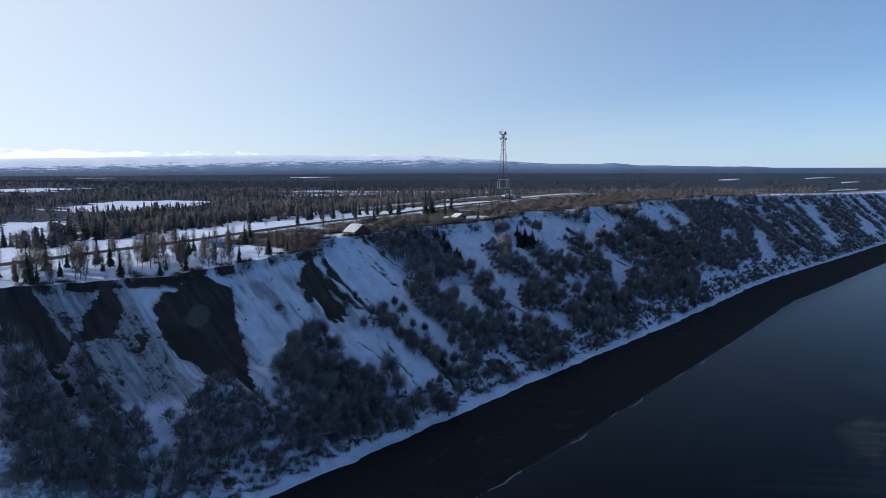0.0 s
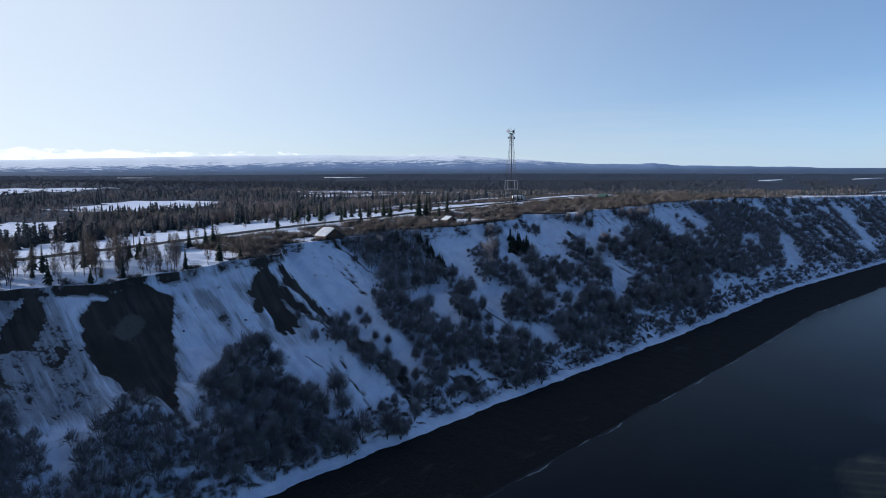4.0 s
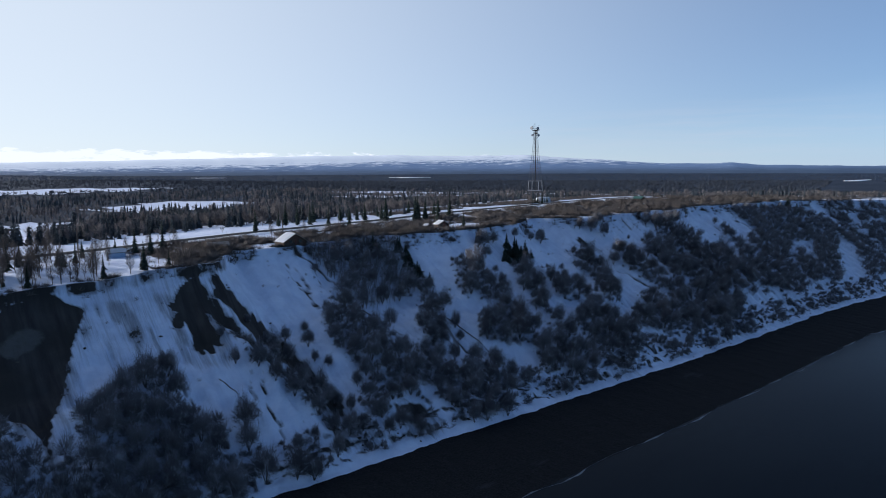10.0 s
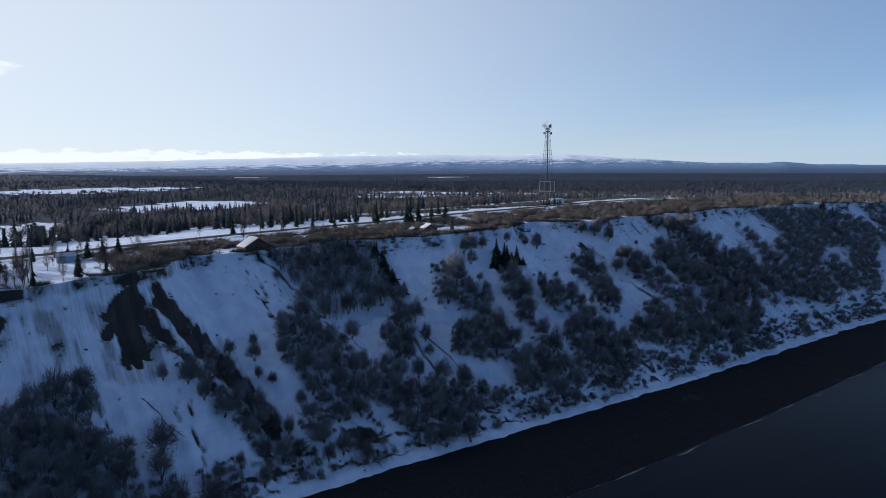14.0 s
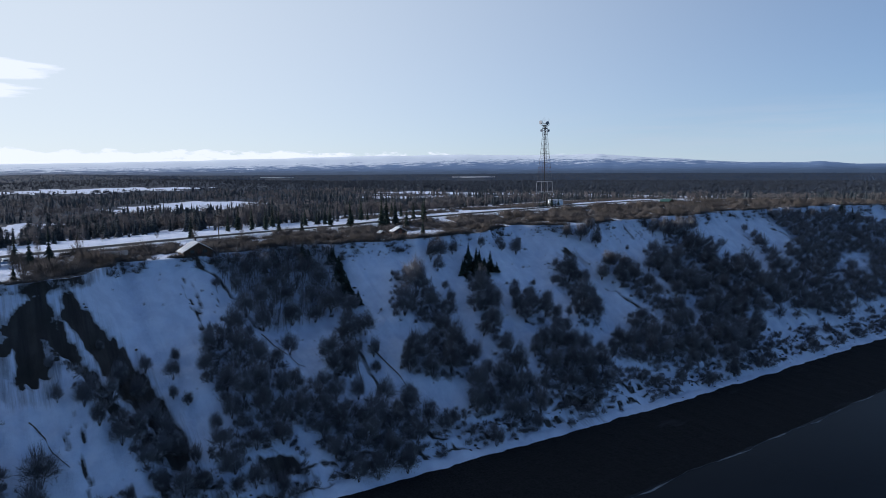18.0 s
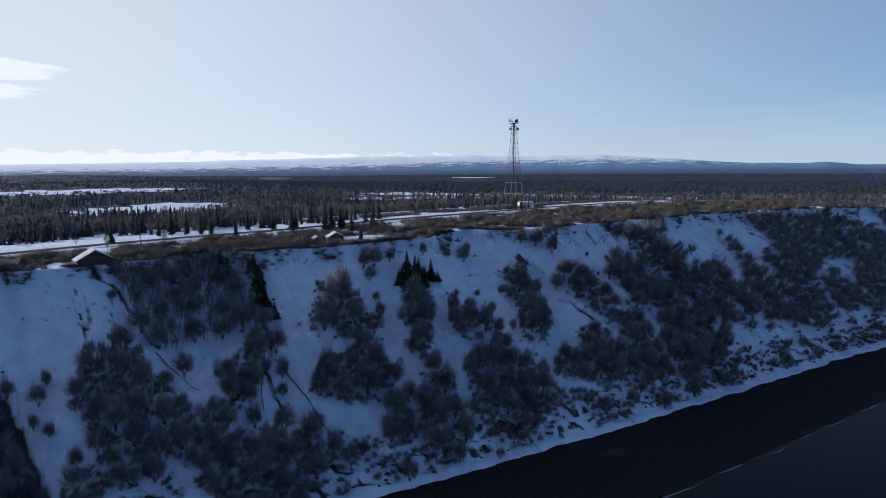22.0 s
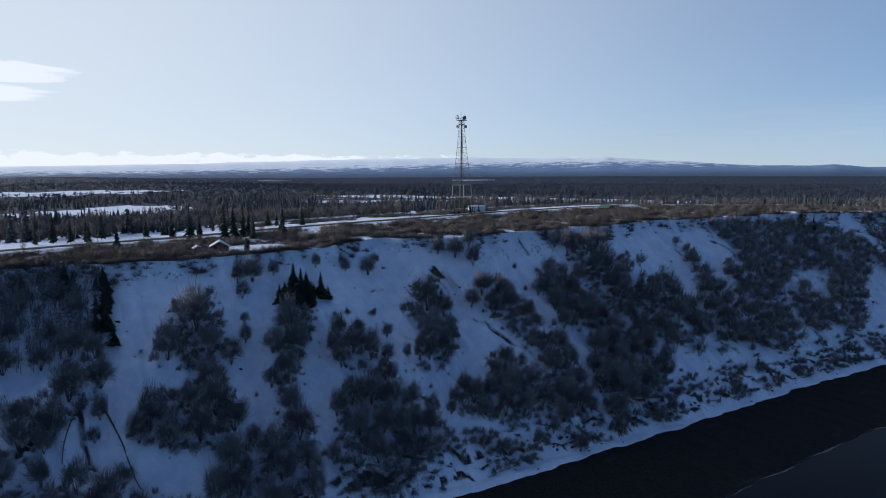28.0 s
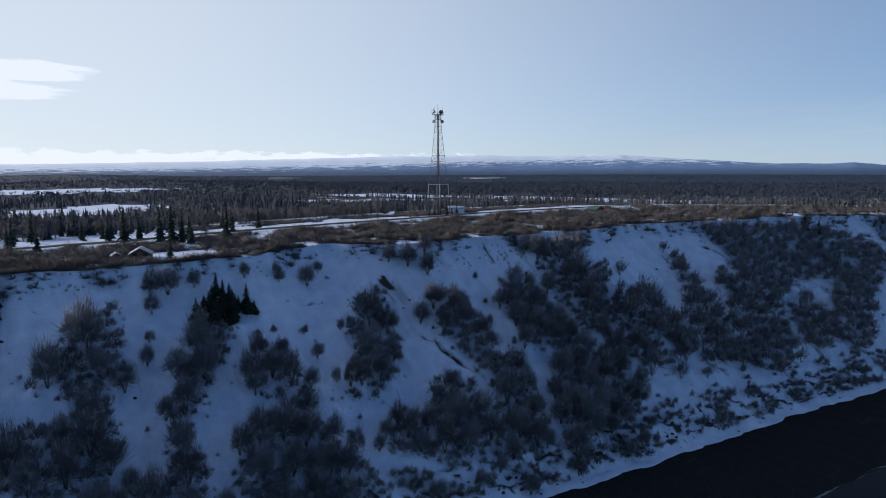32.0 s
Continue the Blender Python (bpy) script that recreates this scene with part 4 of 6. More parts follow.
GROVES.append(((180.5, 0.142, 5.5), (181.0, 0.520, 5.4), (181.9, 0.637, 5.8), (182.5, 0.355, 8.2), (182.6, 0.830, 6.5), (183.0, 0.895, 7.0), (184.7, 0.092, 6.4), (185.1, 0.771, 7.1), (185.1, 0.980, 7.0), (185.2, 0.225, 7.0), (185.6, 0.479, 7.2), (187.4, 0.808, 6.5), (187.9, 0.663, 5.5), (189.6, 0.725, 6.7), (189.8, 0.985, 8.3), (190.0, 0.163, 5.6), (190.9, 0.096, 7.4), (191.0, 0.345, 8.4), (191.2, 0.886, 8.6), (192.1, 0.600, 9.2), (192.4, 0.835, 6.8), (192.5, 0.647, 8.4), (192.7, 0.242, 6.3), (194.7, 0.930, 7.9), (194.9, 0.153, 7.3)))
GROVES.append(((195.2, 0.735, 7.1), (195.8, 0.840, 8.5), (196.2, 0.658, 6.1), (196.4, 0.989, 7.8), (197.8, 0.356, 7.0), (197.9, 0.600, 9.3), (200.0, 0.862, 7.4), (200.2, 0.780, 8.2), (200.5, 0.263, 6.4), (201.4, 0.527, 10.9), (202.4, 0.140, 7.5), (202.8, 0.918, 7.5), (203.6, 0.345, 9.0), (204.2, 0.832, 8.7), (204.7, 0.635, 4.3)))
GROVES.append(((206.1, 0.174, 6.6), (206.3, 0.581, 6.3), (207.5, 0.493, 8.5), (207.7, 0.283, 6.3), (207.9, 0.773, 6.5), (207.9, 0.378, 8.1), (209.0, 0.852, 7.0), (211.1, 0.898, 6.9), (211.7, 0.675, 7.4), (214.0, 0.644, 10.6), (214.5, 0.874, 4.7), (214.7, 0.067, 3.4)))
GROVES.append(((216.6, 0.702, 8.0), (221.1, 0.413, 10.1), (221.2, 0.978, 6.9), (221.8, 0.863, 8.3), (221.8, 0.591, 6.4), (222.1, 0.705, 9.9)))
GROVES.append(((225.7, 0.871, 7.8), (225.7, 0.800, 9.1), (226.0, 0.180, 2.6), (226.2, 0.636, 10.8), (226.7, 0.540, 8.5), (228.6, 0.304, 12.7), (228.8, 0.687, 8.9), (229.8, 0.386, 8.3), (230.2, 0.902, 7.2), (231.4, 0.734, 6.3), (232.3, 0.922, 7.3), (233.5, 0.776, 8.8), (233.7, 0.434, 8.2), (233.8, 0.040, 3.1), (234.2, 0.847, 9.3), (234.9, 0.964, 6.1)))
GROVES.append(((238.8, 0.916, 8.6), (238.9, 0.339, 5.7), (239.5, 0.559, 6.7), (239.7, 0.831, 7.6), (240.2, 0.752, 9.0), (240.2, 0.678, 8.5), (240.3, 0.253, 3.7), (242.1, 0.156, 6.0), (242.7, 0.092, 7.7), (243.2, 0.551, 8.2), (243.3, 0.425, 8.5), (244.6, 0.990, 3.7)))
GROVES.append(((245.2, 0.835, 5.8), (246.7, 0.086, 8.5), (248.5, 0.452, 9.9), (248.8, 0.360, 10.9), (250.3, 0.705, 6.9), (252.9, 0.074, 5.5), (253.0, 0.774, 8.4), (254.1, 0.857, 7.7), (254.3, 0.683, 9.1)))
GROVES.append(((256.9, 0.528, 7.8), (257.0, 0.475, 8.1), (257.9, 0.800, 9.4), (258.5, 0.698, 9.7), (260.5, 0.395, 7.4), (260.6, 0.859, 6.7), (261.5, 0.496, 8.7)))
GROVES.append(((262.2, 0.811, 8.9), (262.4, 0.726, 9.7), (264.4, 0.532, 9.2), (264.5, 0.640, 7.8), (264.7, 0.058, 4.9), (264.8, 0.423, 6.0), (264.9, 0.799, 8.0), (265.6, 0.885, 6.3), (266.6, 0.279, 2.8), (267.3, 0.343, 3.1), (267.7, 0.717, 7.1), (267.9, 0.820, 6.9), (268.5, 0.530, 6.4)))
GROVES.append(((271.6, 0.754, 6.1), (273.1, 0.065, 4.2), (273.2, 0.093, 4.2), (273.3, 0.317, 3.2), (274.0, 0.413, 5.0), (274.5, 0.545, 4.2), (276.0, 0.782, 4.4), (276.6, 0.589, 7.1), (279.0, 0.742, 5.7), (279.1, 0.896, 4.9), (279.1, 0.603, 8.3)))
GROVES.append(((281.0, 0.135, 6.9), (281.8, 0.744, 7.4), (282.4, 0.363, 3.9), (283.1, 0.924, 6.0), (283.4, 0.772, 8.0), (284.1, 0.522, 11.1), (284.3, 0.815, 5.6), (284.5, 0.585, 9.1), (286.1, 0.089, 4.3), (288.3, 0.762, 7.0), (289.1, 0.834, 9.7)))
GROVES.append(((290.2, 0.382, 11.8), (291.2, 0.508, 6.3), (292.4, 0.931, 5.1), (293.7, 0.413, 7.9), (294.1, 0.847, 8.6), (294.3, 0.700, 6.6), (294.8, 0.776, 10.0), (298.0, 0.667, 7.9), (298.8, 0.901, 5.2)))
GROVES.append(((300.9, 0.751, 7.8), (300.9, 0.811, 7.7), (302.8, 0.889, 6.4), (302.8, 0.973, 6.4), (302.8, 0.333, 7.3), (303.8, 0.050, 6.5), (305.7, 0.412, 8.5), (307.0, 0.300, 9.5), (307.0, 0.834, 8.4), (308.1, 0.074, 8.6), (309.4, 0.724, 9.3)))
GROVES.append(((310.5, 0.858, 7.9), (311.1, 0.407, 8.7), (311.7, 0.121, 7.9), (312.1, 0.325, 8.9), (312.1, 0.888, 5.5), (312.6, 0.789, 8.0), (313.3, 0.472, 7.9), (313.4, 0.525, 7.8), (314.6, 0.026, 7.4), (315.5, 0.638, 8.4), (315.6, 0.703, 7.6), (316.0, 0.961, 6.7), (318.6, 0.917, 10.5), (319.1, 0.823, 8.2)))
GROVES.append(((320.7, 0.375, 3.5), (322.3, 0.739, 6.5), (323.8, 0.272, 2.2), (324.0, 0.527, 8.1), (324.2, 0.795, 10.9), (325.2, 0.161, 2.6), (325.4, 0.862, 10.9), (325.5, 0.445, 9.0), (327.4, 0.315, 7.2), (327.7, 0.676, 9.3)))
GROVES.append(((330.5, 0.495, 9.1), (330.8, 0.345, 10.8), (330.9, 0.891, 6.5), (331.4, 0.826, 9.9), (332.3, 0.951, 5.9), (333.0, 0.553, 8.3), (333.1, 0.740, 9.4), (333.7, 0.669, 9.5), (334.4, 0.387, 10.8), (334.8, 0.858, 9.3), (336.6, 0.214, 7.5), (337.0, 0.936, 5.3), (337.4, 0.477, 8.6), (337.7, 0.538, 8.5), (337.8, 0.727, 9.6), (338.0, 0.600, 8.4), (338.9, 0.250, 6.0)))
GROVES.append(((341.3, 0.820, 8.2), (343.3, 0.902, 4.8), (343.8, 0.723, 9.8), (344.0, 0.284, 7.6), (344.5, 0.829, 7.6), (346.6, 0.072, 7.2), (348.3, 0.622, 8.7), (348.3, 0.759, 7.1), (348.5, 0.117, 9.5), (348.6, 0.553, 7.3)))
GROVES.append(((350.6, 0.451, 10.5), (352.1, 0.391, 10.7), (352.4, 0.238, 7.9), (354.4, 0.651, 11.0), (355.2, 0.145, 11.3), (355.6, 0.725, 10.2), (356.3, 0.241, 11.1), (357.0, 0.267, 10.3), (358.7, 0.940, 5.1)))
GROVES.append(((361.0, 0.325, 9.5), (361.4, 0.510, 10.8), (363.2, 0.112, 9.9), (363.6, 0.958, 7.4), (364.4, 0.750, 6.8), (364.8, 0.620, 11.5), (368.2, 0.665, 9.3), (370.1, 0.700, 9.3), (370.9, 0.427, 10.5), (371.4, 0.489, 9.6), (371.6, 0.584, 8.7), (373.1, 0.781, 4.7), (374.8, 0.229, 5.9), (375.4, 0.869, 5.4), (379.8, 0.956, 3.9)))
GROVES.append(((381.4, 0.621, 10.6), (381.4, 0.883, 5.6), (385.9, 0.749, 7.4), (386.8, 0.681, 9.1), (386.9, 0.958, 4.9), (389.1, 0.501, 10.2), (389.2, 0.797, 9.1), (390.4, 0.610, 10.1), (395.1, 0.514, 9.6), (397.0, 0.687, 11.1), (398.4, 0.944, 5.9), (399.9, 0.395, 8.1)))
GROVES.append(((400.0, 0.317, 8.2), (402.6, 0.222, 6.5), (402.7, 0.149, 5.6), (409.9, 0.936, 6.2), (418.8, 0.931, 6.4)))


def stand(name, meshes, k, x, y, z, size, turn, label, category, group, lean=0.0, wide=1.0):
    m = Matrix.Translation((x, y, z)) @ Matrix.Rotation(lean, 4, "X") @ Matrix.Rotation(turn, 4, "Z") @ Matrix.Diagonal((size * wide, size * wide, size, 1))
    return tree_thing(name, *meshes[k % len(meshes)], label, category, group, m)


def slope_trees():
    r = np.random.default_rng(7)
    G = np.array([tree for grove in GROVES for tree in grove])
    order = np.argsort(np.abs(G[:, 0] - 225))
    G = G[order]
    y, z = slope_place(G[:, 0], G[:, 1])
    for i in range(296):
        x, s, wide = G[i]
        tall = "large" if wide > 7.2 else "low" if wide < 4.5 else "spreading"
        stand("bare_alder", ALDER_MESH, int(r.integers(0, 10)), x, y[i], z[i] - 0.1, wide / 7.0, r.uniform(0, 6.28),
              tall + " leafless grey alder clump on the snowy bluff face", "tree", "alders on the bluff", lean=0.12, wide=r.uniform(0.92, 1.08))
    far = np.arange(296, len(G))
    # undergrowth between them, and the thickets farther on
    n = 30000
    x, s = r.uniform(42, 500, n), r.uniform(0.0, 0.97, n)
    keep = r.uniform(0, 1, n) < slope_growth(x, s)
    x, s = x[keep], s[keep]
    thick = (x > 372) & (s > 0.04) & (inside(BRUSH, x, s) > 0.5)
    bushy = inside(BRUSH, x, s) > 0.8
    size = np.where(thick, r.uniform(0.55, 1.05, len(x)), np.where(bushy, r.uniform(0.32, 0.74, len(x)), np.where(s > 0.8, r.uniform(0.24, 0.5, len(x)), r.uniform(0.14, 0.34, len(x)))) * np.interp(s, [0, 0.1, 0.3], [0.8, 0.9, 1.0]))
    # thin out where crowns crowd one another
    cells, kept = {}, []
    for gx, gs, wide in G:
        cells.setdefault((int(gx / 4), int(gs * 85 / 4)), []).append((gx, gs * 85, wide / 7.0 * 0.6))
    for i in np.argsort(-size):
        cx, ct = x[i], s[i] * 85
        near = [q for a in (-1, 0, 1) for b in (-1, 0, 1) for q in cells.get((int(cx / 4) + a, int(ct / 4) + b), ())]
        if any(math.hypot(cx - qx, ct - qt) < (1.45 if size[i] > 0.3 else 2.0) * (size[i] + qr) for qx, qt, qr in near):
            continue
        cells.setdefault((int(cx / 4), int(ct / 4)), []).append((cx, ct, size[i]))
        kept.append(i)
    x, s, size = x[kept], s[kept], size[kept]
    uy, uz = slope_place(x, s)
    # a grey stand of thin saplings below the rim
    n = 900
    px, ps = r.uniform(176, 214, n), r.uniform(0.01, 0.36, n)
    ok = (px < 213.5 - 14 * ps) & (px > 176 + 18 * ps) & (r.uniform(0, 1, n) < 1.15 - 1.6 * ps) & (gully(px, ps) < 0.3)
    px, ps = px[ok], ps[ok]
    py, pz = slope_place(px, ps)
    V, F = scatter([far_birch(600 + k, 26, 0.014) for k in range(5)], np.stack([px, py, pz - 0.1], 1), r.uniform(2.4, 5.2, len(px)), r, flat=1.25, lean=0.1)
    tagged(add_mesh("sapling_stand", V, F, M_BRUSH), "dense stand of thin grey leafless saplings below the bluff rim", "saplings", kind="stuff")
    low = size < 0.3
    mid = ~low & (size < 0.5)
    tall = size >= 0.5
    place = lambda ok: np.stack([x[ok], uy[ok], uz[ok] - 0.1], 1)
    V, F = joined([scatter(LIGHT, np.stack([G[far, 0], y[far], z[far] - 0.1], 1), G[far, 2] / 7.0, r, lean=0.12),
                   scatter(SPARSE, place(mid), size[mid], r, lean=0.12),
                   scatter(SPARSE, place(tall), size[tall], r, lean=0.12),
                   scatter(SMALL, place(low), size[low] * 4.4, r, flat=0.95)])
    tagged(add_mesh("bluff_brush", V, F, M_BRUSH), "leafless grey alder brush covering ribs of the snowy bluff", "brush", kind="stuff")
    # farther along the bluff
    n = 6500
    x, s = r.uniform(500, 900, n), r.uniform(0, 0.96, n)
    grown = np.maximum(slope_growth(x, s) * (x < 720), smooth(waves(x + 30 * s, 22 * s, 75, 30, 3), -0.05, 0.2))
    keep = r.uniform(0, 1, n) < grown * 0.75
    x, s = x[keep], s[keep]
    y, z = slope_place(x, s)
    V, F = scatter(SMALL, np.stack([x, y, z - 0.1], 1), r.uniform(2.5, 5.0, len(x)), r, flat=1.15)
    tagged(add_mesh("far_bluff_brush", V, F, M_BRUSH), "leafless brush on the farther bluff face", "brush", kind="stuff")


def plateau_brush():
    r = np.random.default_rng(17)
    n = 10500
    x = r.uniform(128, 620, n)
    e, road = edge_y(x), along(ROAD, x)
    y = e + 0.4 + r.uniform(0, 1, n) ** 1.15 * (road - 8 - e)
    keep = (r.uniform(0, 1, n) < thicket(x, y) * smooth(road - y, 8, 12) * np.interp(x, [400, 620], [1, 0.5]) * 0.7)
    x, y = x[keep], y[keep]
    size = r.uniform(1.0, 2.9, len(x)) * (1 + 0.35 * waves(x, y, 95, 22, 2))
    z = plateau_z(x, y)
    tan = waves(x, y, 96, 60, 2) + np.interp(x, [250, 420], [-0.5, 0.45]) > 0
    for ok, mat, name, label in ((tan, M_TAN, "tan_thicket", "tan-brown dry brush thicket on the bluff top"), (~tan, M_BRUSH_TOP, "brown_thicket", "red-brown leafless brush between road and bluff")):
        V, F = scatter(SHRUBS, np.stack([x[ok], y[ok], z[ok] - 0.05], 1), size[ok], r, flat=1.45)
        tagged(add_mesh(name, V, F, mat), label, "brush", kind="stuff")
    # low brush overhanging the edge
    n = 2600
    x = r.uniform(46, 560, n)
    y = edge_y(x) + r.normal(0.4, 1.3, n) + np.where(x < 150, 1.0, 0)
    grown = np.where(x < 150, 0.45, 1.0) * np.where((x > 172) & (x < 216), 1.0, smooth(waves(x, 0 * x, 79, 16, 3), -0.35, 0.1))
    keep = r.uniform(0, 1, n) < grown
    x, y = x[keep], y[keep]
    V, F = scatter(SHRUBS, np.stack([x, y, on_land(x, y) - 0.1], 1), r.uniform(0.9, 2.3, len(x)), r, flat=1.2, lean=0.2)
    tagged(add_mesh("edge_brush", V, F, M_BRUSH_TOP), "dark leafless brush overhanging the bluff edge", "brush", kind="stuff")
    # taller brush about the tower's foot
    x, y = r.uniform(362, 396, 170), r.uniform(240.5, 252, 170)
    ok = np.hypot(x - 386, y - 246) > 5.5
    x, y = x[ok], y[ok]
    V, F = scatter(SHRUBS, np.stack([x, y, plateau_z(x, y) - 0.05], 1), r.uniform(1.6, 3.6, len(x)), r)
    tagged(add_mesh("tower_brush", V, F, M_BRUSH_TOP), "dark leafless brush about the foot of the tower", "brush", kind="stuff")
    # a band of brush beyond the road
    n = 2600
    x = r.uniform(270, 520, n)
    y = along(ROAD, x) + r.uniform(19, 50, n)
    keep = waves(x, y, 97, 30, 2) > -0.35
    x, y = x[keep], y[keep]
    V, F = scatter(SHRUBS, np.stack([x, y, plateau_z(x, y) - 0.05], 1), r.uniform(1.0, 2.2, len(x)), r, flat=1.2)
    tagged(add_mesh("roadside_thicket", V, F, M_BRUSH_TOP), "red-brown brush beyond the snowy road verge", "brush", kind="stuff")


def hidden_by_trees(x, y):
    """Ground in front of a far pond, from which it is overlooked."""
    out = np.zeros(np.shape(x), bool)
    for cx, cy, a, b, turn in PONDS:
        d = math.hypot(cx - 110, cy + 10)
        ux, uy = (cx - 110) / d, (cy + 10) / d
        k = (x - 110) * ux + (y + 10) * uy
        w = np.abs(-(x - 110) * uy + (y + 10) * ux)
        out |= (k > d - 900) & (k < d + b) & (w < a * 0.55)
    return out


def woods():
    r = np.random.default_rng(9)
    near_sp = [(v, f) for _, v, f in (grow_spruce(700 + k, 1.0, 0.36, 8, 6) for k in range(4))]
    sp = [far_spruce(k) for k in range(4)]
    bi = [far_birch(k, 20, 0.03) for k in range(5)]
    close = [far_birch(k, 100, 0.01) for k in range(20, 25)]
    bf = [far_birch(k, 6, 0.07) for k in range(50, 54)]
    for v, f in bf:
        v[:, :2] *= 1.5
    bands = []
    for near, wide, gap in ((180, 420, 3.4), (420, 800, 4.8), (800, 1800, 9.0), (1800, 3500, 24)):
        n = int(math.radians(92) / 2 * (wide**2 - near**2) / gap**2)
        d = np.sqrt(r.uniform(near**2, wide**2, n))
        a = np.radians(r.uniform(1, 94, n))
        P = np.stack([110 + d * np.cos(a), -10 + d * np.sin(a)], 1)
        ok = woods_growth(P[:, 0], P[:, 1]) > r.uniform(0, 1, n)
        P, d = P[ok], d[ok]
        P = np.c_[P, on_land(P[:, 0], P[:, 1]) - 0.1]
        size = (2.6 + 6.4 * r.beta(2.0, 2.4, len(P))) * (1 + 0.2 * waves(P[:, 0], P[:, 1], 62, 120, 2)) * np.interp(d, [300, 700, 1500, 4500], [1, 0.8, 0.62, 0.62])
        broad = r.uniform(0, 1, len(P)) < np.interp(d, [250, 420, 800], [0.68, 0.55, 0.4]) + 0.6 * waves(P[:, 0], 2.2 * P[:, 1], 61, 190, 3)
        bands.append((near, P, size, broad))
    for kind, mat, name, label in ((False, M_NEEDLES, "spruce_woods", "dark spruce forest over the snowy plain"), (True, M_BIRCH, "birch_woods", "leafless grey-brown birch woods among the spruces")):
        got = []
        for near, P, size, broad in bands[:2]:
            ok = broad == kind
            if kind:
                V, F = scatter(close if near < 300 else bi if near < 700 else bf, P[ok], size[ok] * 0.9, r, flat=1.5)
            else:
                V, F = scatter(near_sp if near < 300 else sp, P[ok], size[ok], r, flat=1.0)
            got.append((V, F))
        V, F = joined(got)
        tagged(add_mesh(name, V, F, mat), label, "forest", kind="stuff")
    # the two farthest bands wear the haze-coloured materials
    near, P, size, broad = bands[2]
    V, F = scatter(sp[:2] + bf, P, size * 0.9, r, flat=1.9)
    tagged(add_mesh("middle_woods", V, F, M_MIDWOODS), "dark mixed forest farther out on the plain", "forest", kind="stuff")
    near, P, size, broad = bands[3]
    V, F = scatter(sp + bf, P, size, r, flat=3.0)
    tagged(add_mesh("distant_woods", V, F, M_DISTANT), "forest on the far plain, blue-grey haze put into its colour", "forest", kind="stuff")


def woods_growth(x, y):
    road = along(ROAD, x)
    rim = np.interp(x, [100, 200, 260, 300, 360, 420], [42, 45, 36, 42, 48, 55]) + 7 * waves(x, y, 63, 35, 2)
    g = smooth(y - road - rim, 0, 12) * (0.75 + 0.4 * waves(x, y, 64, 22, 2))
    g = g * (1 - smooth(in_fields(x, y, FIELDS), -0.12, 0.05)) * ~hidden_by_trees(x, y)
    g = g * np.where((x > 560) & (y < road + 30), 0, 1)
    g = np.maximum(g, 0.8 * smooth(x, 560, 640) * smooth(y - edge_y(x), 26, 44) * (in_fields(x, y, FIELDS) < 0) * ~hidden_by_trees(x, y))
    lane = smooth(y - road, 8, 14) * (y < road + 60) * 0.03 * (x < 300)
    return np.maximum(g, lane)


